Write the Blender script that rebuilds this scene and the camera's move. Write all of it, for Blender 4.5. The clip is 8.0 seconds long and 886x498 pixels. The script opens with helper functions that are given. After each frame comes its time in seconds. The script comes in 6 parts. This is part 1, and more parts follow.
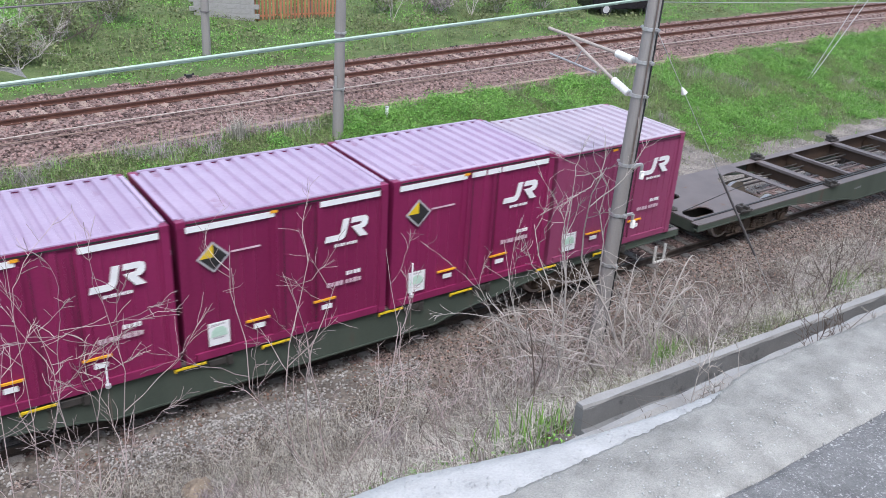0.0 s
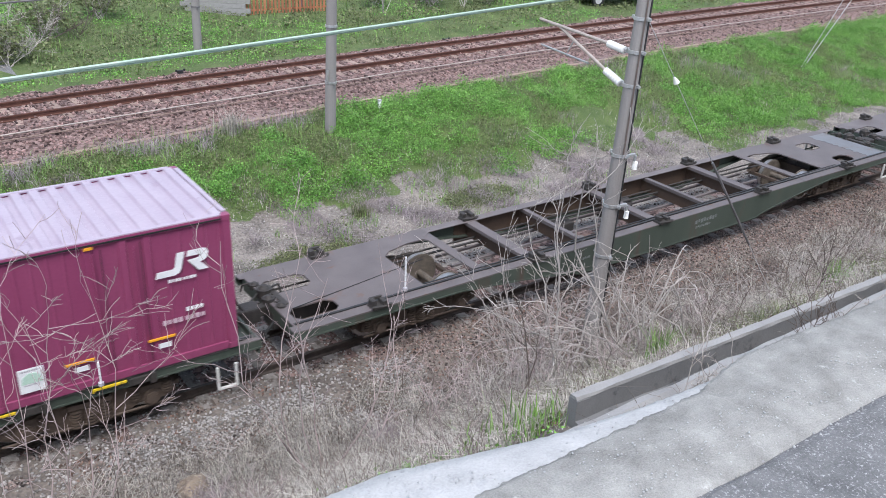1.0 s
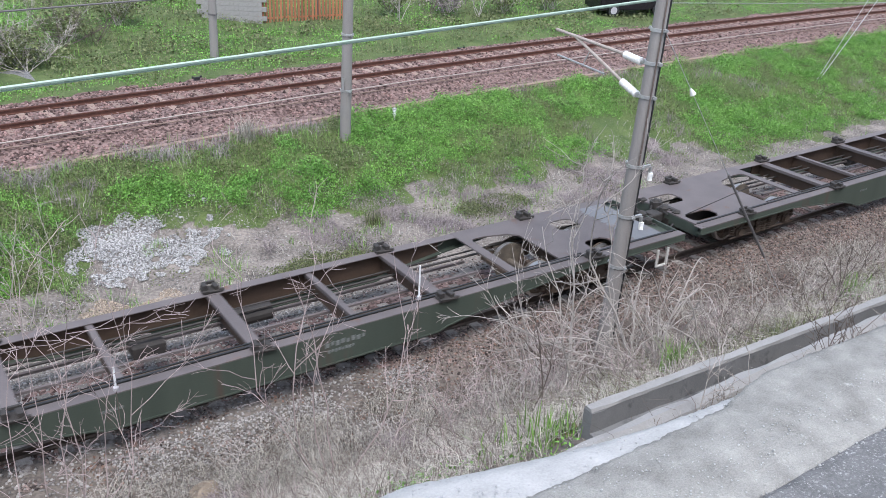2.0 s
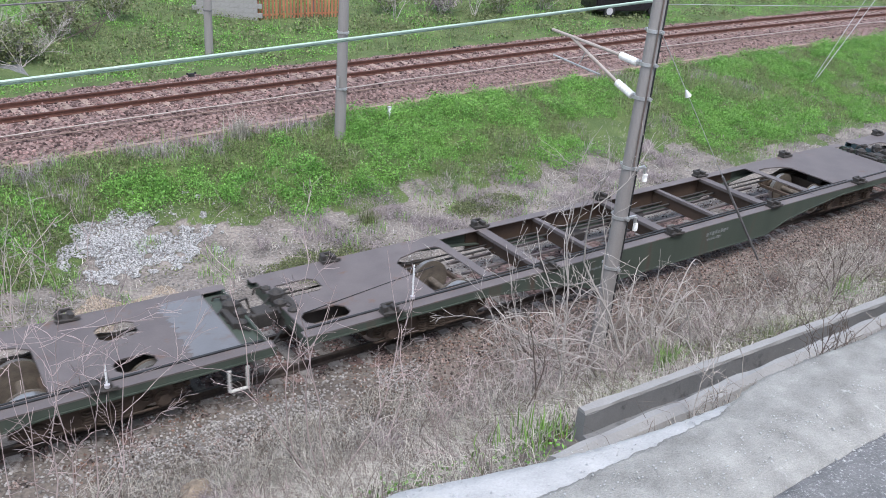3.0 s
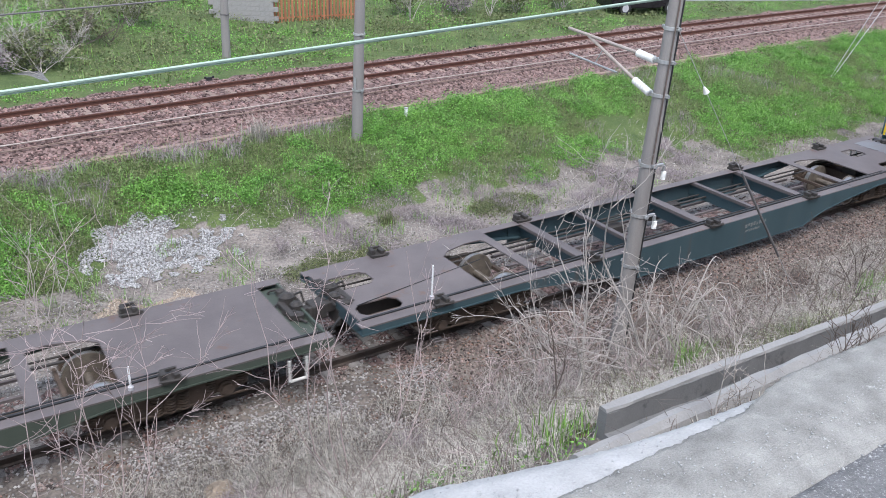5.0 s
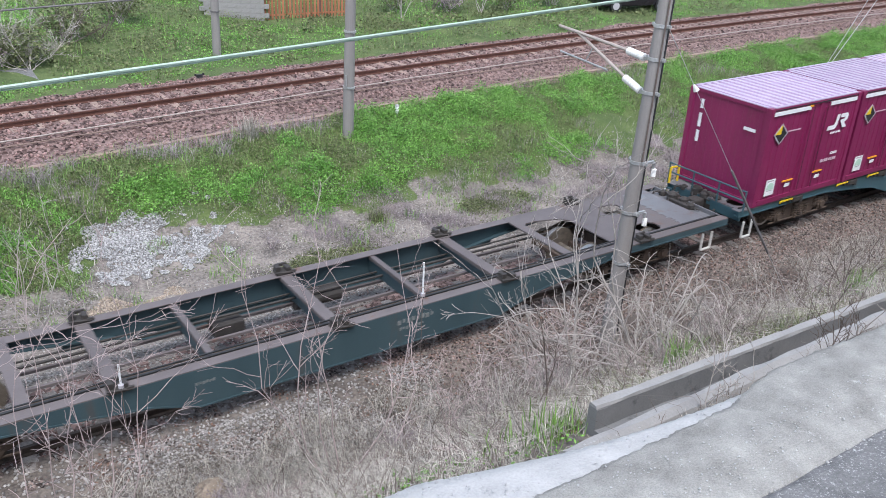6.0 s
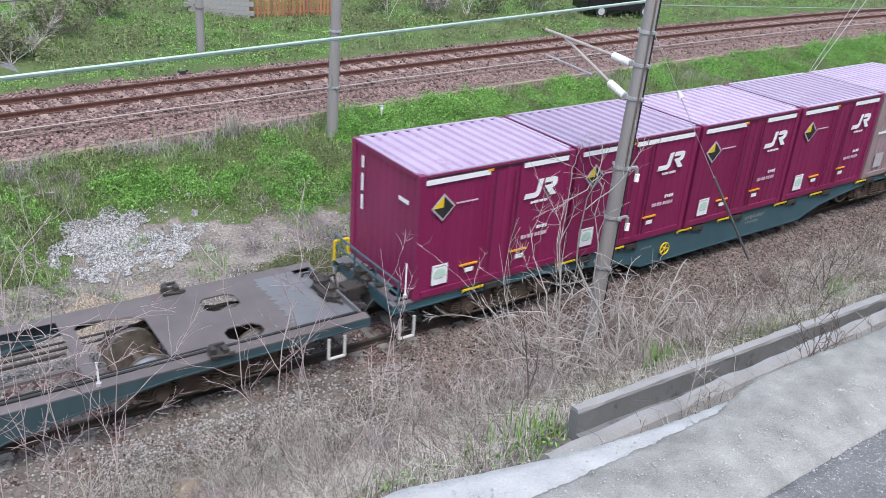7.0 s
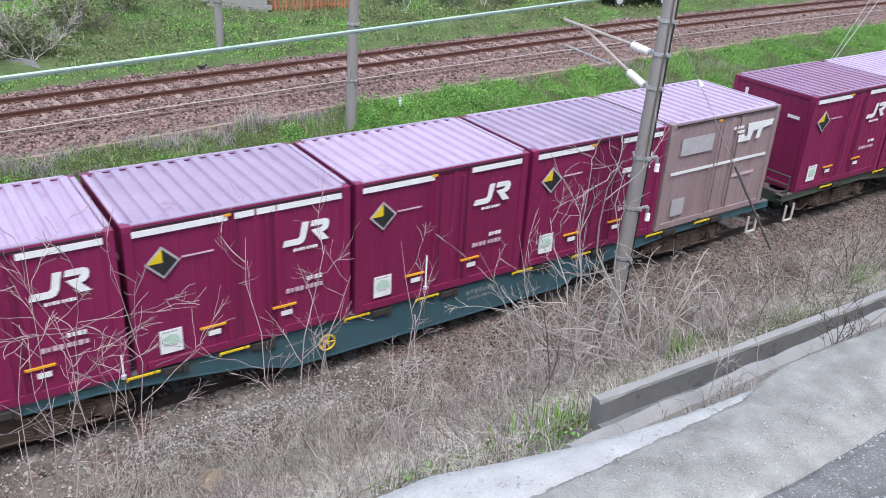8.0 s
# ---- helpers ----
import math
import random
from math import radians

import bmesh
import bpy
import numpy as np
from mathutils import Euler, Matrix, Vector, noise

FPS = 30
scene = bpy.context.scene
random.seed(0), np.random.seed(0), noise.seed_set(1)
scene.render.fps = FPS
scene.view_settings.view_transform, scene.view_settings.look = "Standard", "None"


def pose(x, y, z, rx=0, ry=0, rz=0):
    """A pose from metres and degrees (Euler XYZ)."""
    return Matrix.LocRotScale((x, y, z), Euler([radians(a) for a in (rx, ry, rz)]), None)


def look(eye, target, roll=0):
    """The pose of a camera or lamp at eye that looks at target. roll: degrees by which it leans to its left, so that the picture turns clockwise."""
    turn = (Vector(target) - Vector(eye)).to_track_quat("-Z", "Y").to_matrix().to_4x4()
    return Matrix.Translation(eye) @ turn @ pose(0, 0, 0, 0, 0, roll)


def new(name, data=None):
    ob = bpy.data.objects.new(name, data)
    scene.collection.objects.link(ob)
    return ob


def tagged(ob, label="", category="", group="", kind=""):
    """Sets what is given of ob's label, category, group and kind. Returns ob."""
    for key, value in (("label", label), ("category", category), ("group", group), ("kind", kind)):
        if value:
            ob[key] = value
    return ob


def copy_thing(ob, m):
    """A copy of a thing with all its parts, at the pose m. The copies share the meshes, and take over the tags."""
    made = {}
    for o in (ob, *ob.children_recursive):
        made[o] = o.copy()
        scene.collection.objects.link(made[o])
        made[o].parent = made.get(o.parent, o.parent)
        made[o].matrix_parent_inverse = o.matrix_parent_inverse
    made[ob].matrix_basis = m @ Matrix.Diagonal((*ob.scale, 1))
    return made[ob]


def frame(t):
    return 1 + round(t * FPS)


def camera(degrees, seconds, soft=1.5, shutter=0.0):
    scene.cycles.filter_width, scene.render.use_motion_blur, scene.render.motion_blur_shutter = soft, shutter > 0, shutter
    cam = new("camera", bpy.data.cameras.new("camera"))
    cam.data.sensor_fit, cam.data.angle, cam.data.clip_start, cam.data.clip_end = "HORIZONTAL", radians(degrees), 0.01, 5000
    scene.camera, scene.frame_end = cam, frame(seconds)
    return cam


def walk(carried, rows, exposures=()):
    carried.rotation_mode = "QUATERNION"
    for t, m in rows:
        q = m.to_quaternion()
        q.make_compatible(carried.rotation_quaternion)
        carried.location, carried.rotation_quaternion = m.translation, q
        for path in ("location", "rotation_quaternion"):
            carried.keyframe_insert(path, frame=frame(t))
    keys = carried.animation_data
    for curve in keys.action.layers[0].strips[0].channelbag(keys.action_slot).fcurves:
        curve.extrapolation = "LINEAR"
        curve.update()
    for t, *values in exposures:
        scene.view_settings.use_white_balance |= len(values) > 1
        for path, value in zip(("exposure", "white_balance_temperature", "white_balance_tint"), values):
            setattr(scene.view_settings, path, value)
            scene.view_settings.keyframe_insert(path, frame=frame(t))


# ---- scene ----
cam = camera(54.26, 8.0, soft=0.85, shutter=0.15)
ROWS = [  # seconds, eye x y z, yaw, pitch, roll
    (0.0, -0.008, -13.072, 8.876, -36.096, -25.102, 3.379),
    (0.5, 0.034, -13.072, 8.855, -36.431, -25.19, 3.111),
    (1.0, 0.054, -13.065, 8.852, -36.416, -25.524, 2.795),
    (1.5, 0.015, -13.048, 8.866, -35.546, -25.107, 2.695),
    (3.0, 0.028, -13.007, 8.865, -36.009, -25.078, 3.782),
    (3.5, 0.024, -12.978, 8.862, -35.944, -25.237, 3.958),
    (4.0, 0.028, -12.974, 8.862, -35.169, -25.297, 3.516),
    (5.5, -0.013, -13.031, 8.88, -34.846, -25.102, 2.429),
    (6.0, -0.002, -13.032, 8.878, -35.36, -25.27, 2.818),
    (6.5, -0.012, -13.021, 8.877, -35.96, -25.313, 4.27),
    (7.0, -0.012, -13.001, 8.871, -36.706, -25.094, 4.279),
    (7.5, -0.029, -12.997, 8.879, -36.163, -25.052, 3.73),
    (8.0, -0.041, -13.01, 8.876, -35.365, -25.707, 3.278),
]


def aim(x, y, z, yaw, pitch, roll):
    a, b = radians(yaw), radians(pitch)
    ahead = Vector((-math.sin(a) * math.cos(b), math.cos(a) * math.cos(b), math.sin(b)))
    eye = Vector((x, y, z))
    return look(eye, eye + ahead, roll)


walk(cam, [(r[0], aim(*r[1:])) for r in ROWS])

# ---- light: bright overcast sky ----
world = bpy.data.worlds.new("overcast_sky")
scene.world = world
world.use_nodes = True
wn = world.node_tree
bg = wn.nodes["Background"]
sky = wn.nodes.new("ShaderNodeTexSky")
sky.sky_type, sky.sun_disc = "NISHITA", False
sky.sun_elevation, sky.sun_rotation = radians(58), radians(200)
sky.air_density, sky.dust_density, sky.ozone_density = 1.0, 1.0, 1.0
cloud = wn.nodes.new("ShaderNodeMixRGB")
cloud.inputs[0].default_value = 0.4
grey = wn.nodes.new("ShaderNodeRGBToBW")
wn.links.new(sky.outputs[0], grey.inputs[0])
wn.links.new(sky.outputs[0], cloud.inputs[1])
wn.links.new(grey.outputs[0], cloud.inputs[2])
wn.links.new(cloud.outputs[0], bg.inputs[0])
bg.inputs[1].default_value = 0.15
sun = new("sun", bpy.data.lights.new("sun", "SUN"))
sun.data.energy, sun.data.angle, sun.data.color = 1.3, radians(25), (0.98, 0.97, 1.0)
sun.matrix_world = look((0, 0, 50), (12, 22, 0))
scene.view_settings.exposure = 1.3


# ---- materials ----
def mat(name, a, b=None, scale=8.0, rough=0.8, metal=0.0, bump=0.3, fine=60.0, spread=0.5, island=0.0, random_ob=0.0, stain=None, stain_scale=1.2, stain_at=0.55, streak=False, relief=0.02):
    """Two tones mixed by noise at two scales, optional stains of a third colour, and relief."""
    m = bpy.data.materials.new(name)
    m.use_nodes = True
    n, l = m.node_tree.nodes, m.node_tree.links
    p = n["Principled BSDF"]
    b = b or tuple(min(1.0, v * 1.35) for v in a)
    co = n.new("ShaderNodeTexCoord")
    src = co.outputs["Object"]
    if streak:
        mp = n.new("ShaderNodeMapping")
        mp.inputs["Scale"].default_value = (1, 1, 0.12)
        l.new(src, mp.inputs[0])
        src = mp.outputs[0]
    t1, t2 = n.new("ShaderNodeTexNoise"), n.new("ShaderNodeTexNoise")
    t1.inputs["Scale"].default_value, t1.inputs["Detail"].default_value = scale, 5
    t2.inputs["Scale"].default_value, t2.inputs["Detail"].default_value = fine, 3
    l.new(src, t1.inputs[0]), l.new(co.outputs["Object"], t2.inputs[0])
    mixn = n.new("ShaderNodeMath")
    mixn.operation = "MULTIPLY_ADD"
    mixn.inputs[1].default_value = 0.6
    half = n.new("ShaderNodeMath")
    half.operation = "MULTIPLY"
    half.inputs[1].default_value = 0.4
    l.new(t2.outputs[0], half.inputs[0])
    l.new(t1.outputs[0], mixn.inputs[0]), l.new(half.outputs[0], mixn.inputs[2])
    fac = mixn.outputs[0]
    ramp = n.new("ShaderNodeValToRGB")
    ramp.color_ramp.elements[0].position, ramp.color_ramp.elements[1].position = 0.5 - spread * 0.3, 0.5 + spread * 0.3
    ramp.color_ramp.elements[0].color, ramp.color_ramp.elements[1].color = (*a, 1), (*b, 1)
    l.new(fac, ramp.inputs[0])
    col = ramp.outputs[0]
    if stain:
        t3 = n.new("ShaderNodeTexNoise")
        t3.inputs["Scale"].default_value, t3.inputs["Detail"].default_value, t3.inputs["Roughness"].default_value = stain_scale, 7, 0.7
        l.new(src, t3.inputs[0])
        r3 = n.new("ShaderNodeValToRGB")
        r3.color_ramp.elements[0].position, r3.color_ramp.elements[1].position = stain_at, stain_at + 0.12
        l.new(t3.outputs[0], r3.inputs[0])
        mx = n.new("ShaderNodeMixRGB")
        l.new(r3.outputs[0], mx.inputs[0]), l.new(col, mx.inputs[1])
        mx.inputs[2].default_value = (*stain, 1)
        col = mx.outputs[0]
    if island or random_ob:
        hs = n.new("ShaderNodeHueSaturation")
        rnd = n.new("ShaderNodeNewGeometry").outputs["Random Per Island"] if island else n.new("ShaderNodeObjectInfo").outputs["Random"]
        mr = n.new("ShaderNodeMapRange")
        v = island or random_ob
        mr.inputs[3].default_value, mr.inputs[4].default_value = 1 - v, 1 + v
        l.new(rnd, mr.inputs[0]), l.new(mr.outputs[0], hs.inputs["Value"])
        l.new(col, hs.inputs["Color"])
        col = hs.outputs[0]
    l.new(col, p.inputs["Base Color"])
    p.inputs["Roughness"].default_value, p.inputs["Metallic"].default_value = rough, metal
    if bump:
        bp = n.new("ShaderNodeBump")
        bp.inputs["Strength"].default_value, bp.inputs["Distance"].default_value = bump, relief
        l.new(fac, bp.inputs["Height"]), l.new(bp.outputs[0], p.inputs["Normal"])
    return m


M = {
    "purple": mat("container_paint", (0.182, 0.0130, 0.066), (0.240, 0.022, 0.090), 1.5, 0.40, 0, 0.05, 25, 0.7, random_ob=0.10, stain=(0.165, 0.026, 0.062), stain_scale=2.5, stain_at=0.60, streak=True),
    "purple_faded": mat("faded_container_paint", (0.23, 0.042, 0.108), (0.285, 0.064, 0.135), 1.5, 0.4, 0, 0.05, 25, 0.7, stain=(0.19, 0.05, 0.09), stain_scale=2.5, stain_at=0.62, streak=True),
    # roof tones: faded paint, with the sky's glare mixed into the base colour
    "roof_grey": mat("chalky_glare_roof_paint", (0.36, 0.29, 0.36), (0.46, 0.39, 0.45), 1.2, 0.35, 0, 0.05, 20, 0.7, stain=(0.28, 0.2, 0.26), stain_scale=1.5, stain_at=0.6),
    "roof": mat("faded_glare_roof_paint", (0.33, 0.235, 0.355), (0.43, 0.335, 0.45), 1.2, 0.28, 0, 0.05, 20, 0.7, random_ob=0.18, stain=(0.27, 0.13, 0.2), stain_scale=1.5, stain_at=0.6),
    "roof_dark": mat("darker_roof_paint", (0.22, 0.10, 0.19), (0.28, 0.15, 0.25), 1.2, 0.32, 0, 0.05, 20),
    "greybrown": mat("grey_lilac_paint", (0.255, 0.180, 0.185), (0.345, 0.262, 0.262), 2, 0.5, 0, 0.05, 30, stain=(0.20, 0.135, 0.125), stain_scale=2, stain_at=0.58, streak=True),
    "black": mat("black_rubber", (0.012, 0.012, 0.013), (0.03, 0.03, 0.03), 6, 0.6, 0, 0.1),
    "white": mat("white_marking", (0.72, 0.72, 0.72), (0.85, 0.85, 0.85), 5, 0.5, 0, 0.05, stain=(0.5, 0.47, 0.46), stain_scale=4, stain_at=0.64),
    "pale": mat("faint_lettering", (0.52, 0.36, 0.42), (0.65, 0.5, 0.55), 9, 0.5, 0, 0.0),
    "green_label": mat("pale_green_sticker", (0.40, 0.60, 0.47), (0.55, 0.7, 0.6), 12, 0.5, 0, 0.0),
    "yellow": mat("yellow_paint", (0.66, 0.45, 0.012), (0.78, 0.55, 0.03), 6, 0.5, 0, 0.05, stain=(0.25, 0.15, 0.03), stain_scale=9, stain_at=0.56),
    "orange": mat("orange_paint", (0.75, 0.30, 0.02), (0.85, 0.4, 0.03), 6, 0.5, 0, 0.05, stain=(0.3, 0.12, 0.02), stain_scale=6, stain_at=0.62),
    "stencil": mat("faded_stencil", (0.13, 0.145, 0.14), (0.24, 0.25, 0.245), 12, 0.7, 0, 0.0),
    "silver": mat("grey_border", (0.38, 0.36, 0.38), (0.5, 0.48, 0.5), 6, 0.5, 0, 0.0),
    "deck": mat("worn_steel_deck", (0.10, 0.085, 0.085), (0.17, 0.145, 0.14), 1.6, 0.6, 0, 0.1, 40, 0.8, random_ob=0.12, stain=(0.16, 0.08, 0.05), stain_scale=1.3, stain_at=0.6),
    "deck_pale": mat("scuffed_grey_blue_deck", (0.125, 0.126, 0.133), (0.178, 0.18, 0.188), 1.6, 0.5, 0, 0.1, 40, 0.8, stain=(0.14, 0.10, 0.085), stain_scale=1.8, stain_at=0.54),
    "frame_green": mat("dull_green_frame_paint", (0.046, 0.060, 0.047), (0.075, 0.092, 0.072), 2.0, 0.6, 0, 0.1, 40, 0.8, stain=(0.085, 0.06, 0.048), stain_scale=2, stain_at=0.58, streak=True),
    "frame_teal": mat("teal_frame_paint", (0.035, 0.066, 0.077), (0.056, 0.095, 0.108), 2.0, 0.5, 0, 0.1, 40, 0.8, stain=(0.075, 0.07, 0.066), stain_scale=2, stain_at=0.60, streak=True),
    "frame_blue": mat("blue_green_frame_paint", (0.034, 0.085, 0.104), (0.054, 0.115, 0.135), 2.0, 0.5, 0, 0.1, 40, 0.8, stain=(0.07, 0.07, 0.07), stain_scale=2, stain_at=0.60, streak=True),
    "frame_rust": mat("rusty_frame", (0.055, 0.035, 0.024), (0.095, 0.06, 0.04), 3.0, 0.75, 0, 0.2, 40, 0.8),
    "under": mat("greasy_underframe", (0.022, 0.020, 0.019), (0.06, 0.052, 0.046), 5, 0.7, 0, 0.3, 50, 0.8),
    "bogie": mat("brake_dust_brown", (0.045, 0.032, 0.025), (0.125, 0.088, 0.064), 4, 0.75, 0, 0.3, 50, 0.9, stain=(0.16, 0.13, 0.10), stain_scale=7, stain_at=0.6),
    "wheel": mat("dusty_wheel_steel", (0.085, 0.07, 0.058), (0.19, 0.16, 0.125), 8, 0.6, 0.2, 0.1),
    "rail": mat("rusty_rail", (0.085, 0.035, 0.025), (0.14, 0.06, 0.042), 6, 0.7, 0.2, 0.2, 70),
    "near_rail": mat("dull_brown_rail", (0.045, 0.035, 0.03), (0.10, 0.078, 0.066), 6, 0.6, 0.3, 0.2, 70),
    "tread": mat("polished_wheel_tread", (0.42, 0.41, 0.40), (0.58, 0.57, 0.56), 10, 0.28, 0.8, 0.05),
    "tan": mat("tan_sandy_gravel", (0.24, 0.195, 0.15), (0.40, 0.325, 0.255), 4, 0.95, 0, 0.2, 40, 0.8, island=0.4),
    "cream": mat("chalky_cream_paint", (0.46, 0.45, 0.42), (0.6, 0.59, 0.56), 8, 0.6, 0, 0.05, stain=(0.25, 0.22, 0.19), stain_scale=8, stain_at=0.6),
    "sleeper": mat("sleeper_concrete", (0.22, 0.15, 0.12), (0.33, 0.25, 0.21), 5, 0.9, 0, 0.3, 60, random_ob=0.2),
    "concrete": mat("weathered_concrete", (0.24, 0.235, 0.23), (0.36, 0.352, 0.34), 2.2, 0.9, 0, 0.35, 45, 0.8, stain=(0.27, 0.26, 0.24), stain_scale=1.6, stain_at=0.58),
    "parapet": mat("rough_parapet_concrete", (0.175, 0.170, 0.157), (0.40, 0.39, 0.362), 9.0, 0.95, 0, 1.0, 190, 0.6, stain=(0.54, 0.53, 0.50), stain_scale=13, stain_at=0.61, relief=0.016),
    "edging": mat("pale_edging_concrete", (0.32, 0.318, 0.315), (0.52, 0.516, 0.51), 9, 0.9, 0, 0.9, 110, 0.8, stain=(0.25, 0.247, 0.243), stain_scale=20, stain_at=0.62, relief=0.010),
    "duct": mat("dark_blotched_concrete", (0.13, 0.13, 0.13), (0.23, 0.228, 0.225), 2.5, 0.9, 0, 0.4, 60, 0.9, stain=(0.07, 0.07, 0.073), stain_scale=2.2, stain_at=0.56),
    "pole": mat("pole_concrete", (0.20, 0.185, 0.175), (0.30, 0.28, 0.265), 3, 0.85, 0, 0.2, 60, 0.9, stain=(0.13, 0.115, 0.10), stain_scale=3, stain_at=0.6, streak=True),
    "pale_sleeper": mat("grey_sleeper_concrete", (0.15, 0.135, 0.12), (0.30, 0.275, 0.255), 5, 0.9, 0, 0.3, 60, random_ob=0.3, stain=(0.09, 0.07, 0.058), stain_scale=4, stain_at=0.5),
    "galv": mat("galvanised_steel", (0.42, 0.42, 0.42), (0.55, 0.55, 0.55), 6, 0.45, 0.6, 0.05),
    "rusty": mat("rust_streaked_tube", (0.36, 0.30, 0.26), (0.48, 0.42, 0.38), 6, 0.6, 0.2, 0.05),
    "porcelain": mat("white_porcelain", (0.75, 0.74, 0.70), (0.82, 0.81, 0.78), 6, 0.2, 0, 0.0),
    "wire": mat("verdigris_wire", (0.31, 0.42, 0.34), (0.43, 0.53, 0.45), 4, 0.5, 0.1, 0.0),
    "cable": mat("dark_cable", (0.10, 0.09, 0.09), (0.16, 0.15, 0.15), 4, 0.6, 0, 0.0),
    "asphalt": mat("gritty_asphalt", (0.075, 0.075, 0.076), (0.24, 0.238, 0.236), 9, 0.95, 0, 1.0, 150, 0.8, stain=(0.46, 0.455, 0.45), stain_scale=95, stain_at=0.545, relief=0.02),
    "stone": mat("ballast_stone", (0.095, 0.050, 0.043), (0.32, 0.215, 0.195), 6, 0.95, 0, 0.3, 40, 0.9, island=0.8),
    "stone_dark": mat("brown_ballast_stone", (0.05, 0.036, 0.031), (0.30, 0.235, 0.21), 6, 0.95, 0, 0.3, 40, 0.9, island=0.85),
    "palestone": mat("pale_crushed_stone", (0.25, 0.245, 0.24), (0.47, 0.465, 0.455), 6, 0.95, 0, 0.3, 40, 0.9, island=0.5),
    "leaf": mat("weed_leaf", (0.080, 0.215, 0.034), (0.215, 0.425, 0.085), 0.8, 0.6, 0, 0, 14, 0.8, island=0.5),
    "leaf_dull": mat("dull_leaf", (0.095, 0.12, 0.046), (0.19, 0.205, 0.095), 0.9, 0.65, 0, 0, 20, 0.8, island=0.5),
    "blade": mat("green_blade", (0.11, 0.235, 0.045), (0.22, 0.36, 0.085), 2, 0.55, 0, 0, 20, 0.8, island=0.4),
    "straw": mat("dry_grass", (0.245, 0.222, 0.185), (0.50, 0.465, 0.41), 2, 0.85, 0, 0, 30, 0.8, island=0.5),
    "litter": mat("dead_leaf", (0.10, 0.055, 0.04), (0.24, 0.15, 0.115), 4, 0.9, 0, 0, 30, 0.8, island=0.6),
    "twig": mat("bare_twig", (0.30, 0.265, 0.24), (0.50, 0.455, 0.42), 5, 0.85, 0, 0.1, 50, 0.8, island=0.35),
    "pink_twig": mat("pinkish_twig", (0.30, 0.235, 0.225), (0.47, 0.385, 0.37), 5, 0.8, 0, 0.1, 50, 0.8, island=0.35),
    "dark_twig": mat("dark_twig", (0.09, 0.07, 0.06), (0.17, 0.135, 0.115), 5, 0.9, 0, 0.1, 50, 0.8, island=0.3),
    "fence": mat("orange_brown_wood", (0.28, 0.10, 0.048), (0.37, 0.15, 0.078), 3, 0.75, 0, 0.15, 40, 0.8, random_ob=0.25),
    "block": mat("pale_block_wall", (0.24, 0.23, 0.225), (0.34, 0.325, 0.31), 1.5, 0.9, 0, 0.3, 40, 0.8, stain=(0.19, 0.175, 0.16), stain_scale=1, stain_at=0.55),
    "car": mat("black_car_paint", (0.012, 0.012, 0.014), (0.02, 0.02, 0.022), 3, 0.15, 0, 0.0),
    "glass": mat("dark_window_glass", (0.01, 0.012, 0.014), (0.02, 0.022, 0.025), 3, 0.05, 0, 0.0),
}


# ---- building helpers ----
def mesh_of(name, bm, material):
    me = bpy.data.meshes.new(name)
    bmesh.ops.recalc_face_normals(bm, faces=bm.faces[:])
    bm.to_mesh(me)
    bm.free()
    me.materials.append(material)
    return me


def part(name, bm, material, parent=None, label="", m=None):
    """One mesh object of a bmesh (or a ready mesh), under a thing or a part."""
    me = bm if isinstance(bm, bpy.types.Mesh) else mesh_of(name, bm, material)
    ob = new(name, me)
    ob.parent = parent
    if m is not None:
        ob.matrix_basis = m
    if label:
        tagged(ob, label)
    return ob


def thing(name, label, category, group="", kind="", m=None):
    ob = tagged(new(name), label, category, group, kind)
    if m is not None:
        ob.matrix_basis = m
    return ob


def box(bm, c, s, rot=None, bevel=0.0):
    m = Matrix.Translation(c) @ (rot or Matrix.Identity(4)) @ Matrix.Diagonal((*s, 1))
    made = bmesh.ops.create_cube(bm, size=1, matrix=m)["verts"]
    if bevel:
        edges = {e for v in made for e in v.link_edges}
        bmesh.ops.bevel(bm, geom=list(edges), offset=bevel, segments=2, affect="EDGES", profile=0.6)
    return bm


def boxes(*rows, bevel=0.0):
    bm = bmesh.new()
    for c, s in rows:
        box(bm, c, s, bevel=bevel)
    return bm


def rod(bm, a, b, r, n=8, r2=None):
    a, b = Vector(a), Vector(b)
    d = b - a
    m = Matrix.Translation((a + b) / 2) @ d.to_track_quat("Z", "Y").to_matrix().to_4x4()
    bmesh.ops.create_cone(bm, cap_ends=True, segments=n, radius1=r, radius2=r if r2 is None else r2, depth=d.length, matrix=m)
    return bm


def extrude(bm, poly, axis, a, b):
    """A closed outline (pairs in the plane across axis), drawn out along axis from a to b."""
    put = {"x": lambda u, v, w: (w, u, v), "y": lambda u, v, w: (u, w, v), "z": lambda u, v, w: (u, v, w)}[axis]
    lo = [bm.verts.new(put(u, v, a)) for u, v in poly]
    hi = [bm.verts.new(put(u, v, b)) for u, v in poly]
    n = len(poly)
    bm.faces.new(lo), bm.faces.new(hi)
    for i in range(n):
        bm.faces.new((lo[i], lo[(i + 1) % n], hi[(i + 1) % n], hi[i]))
    return bm


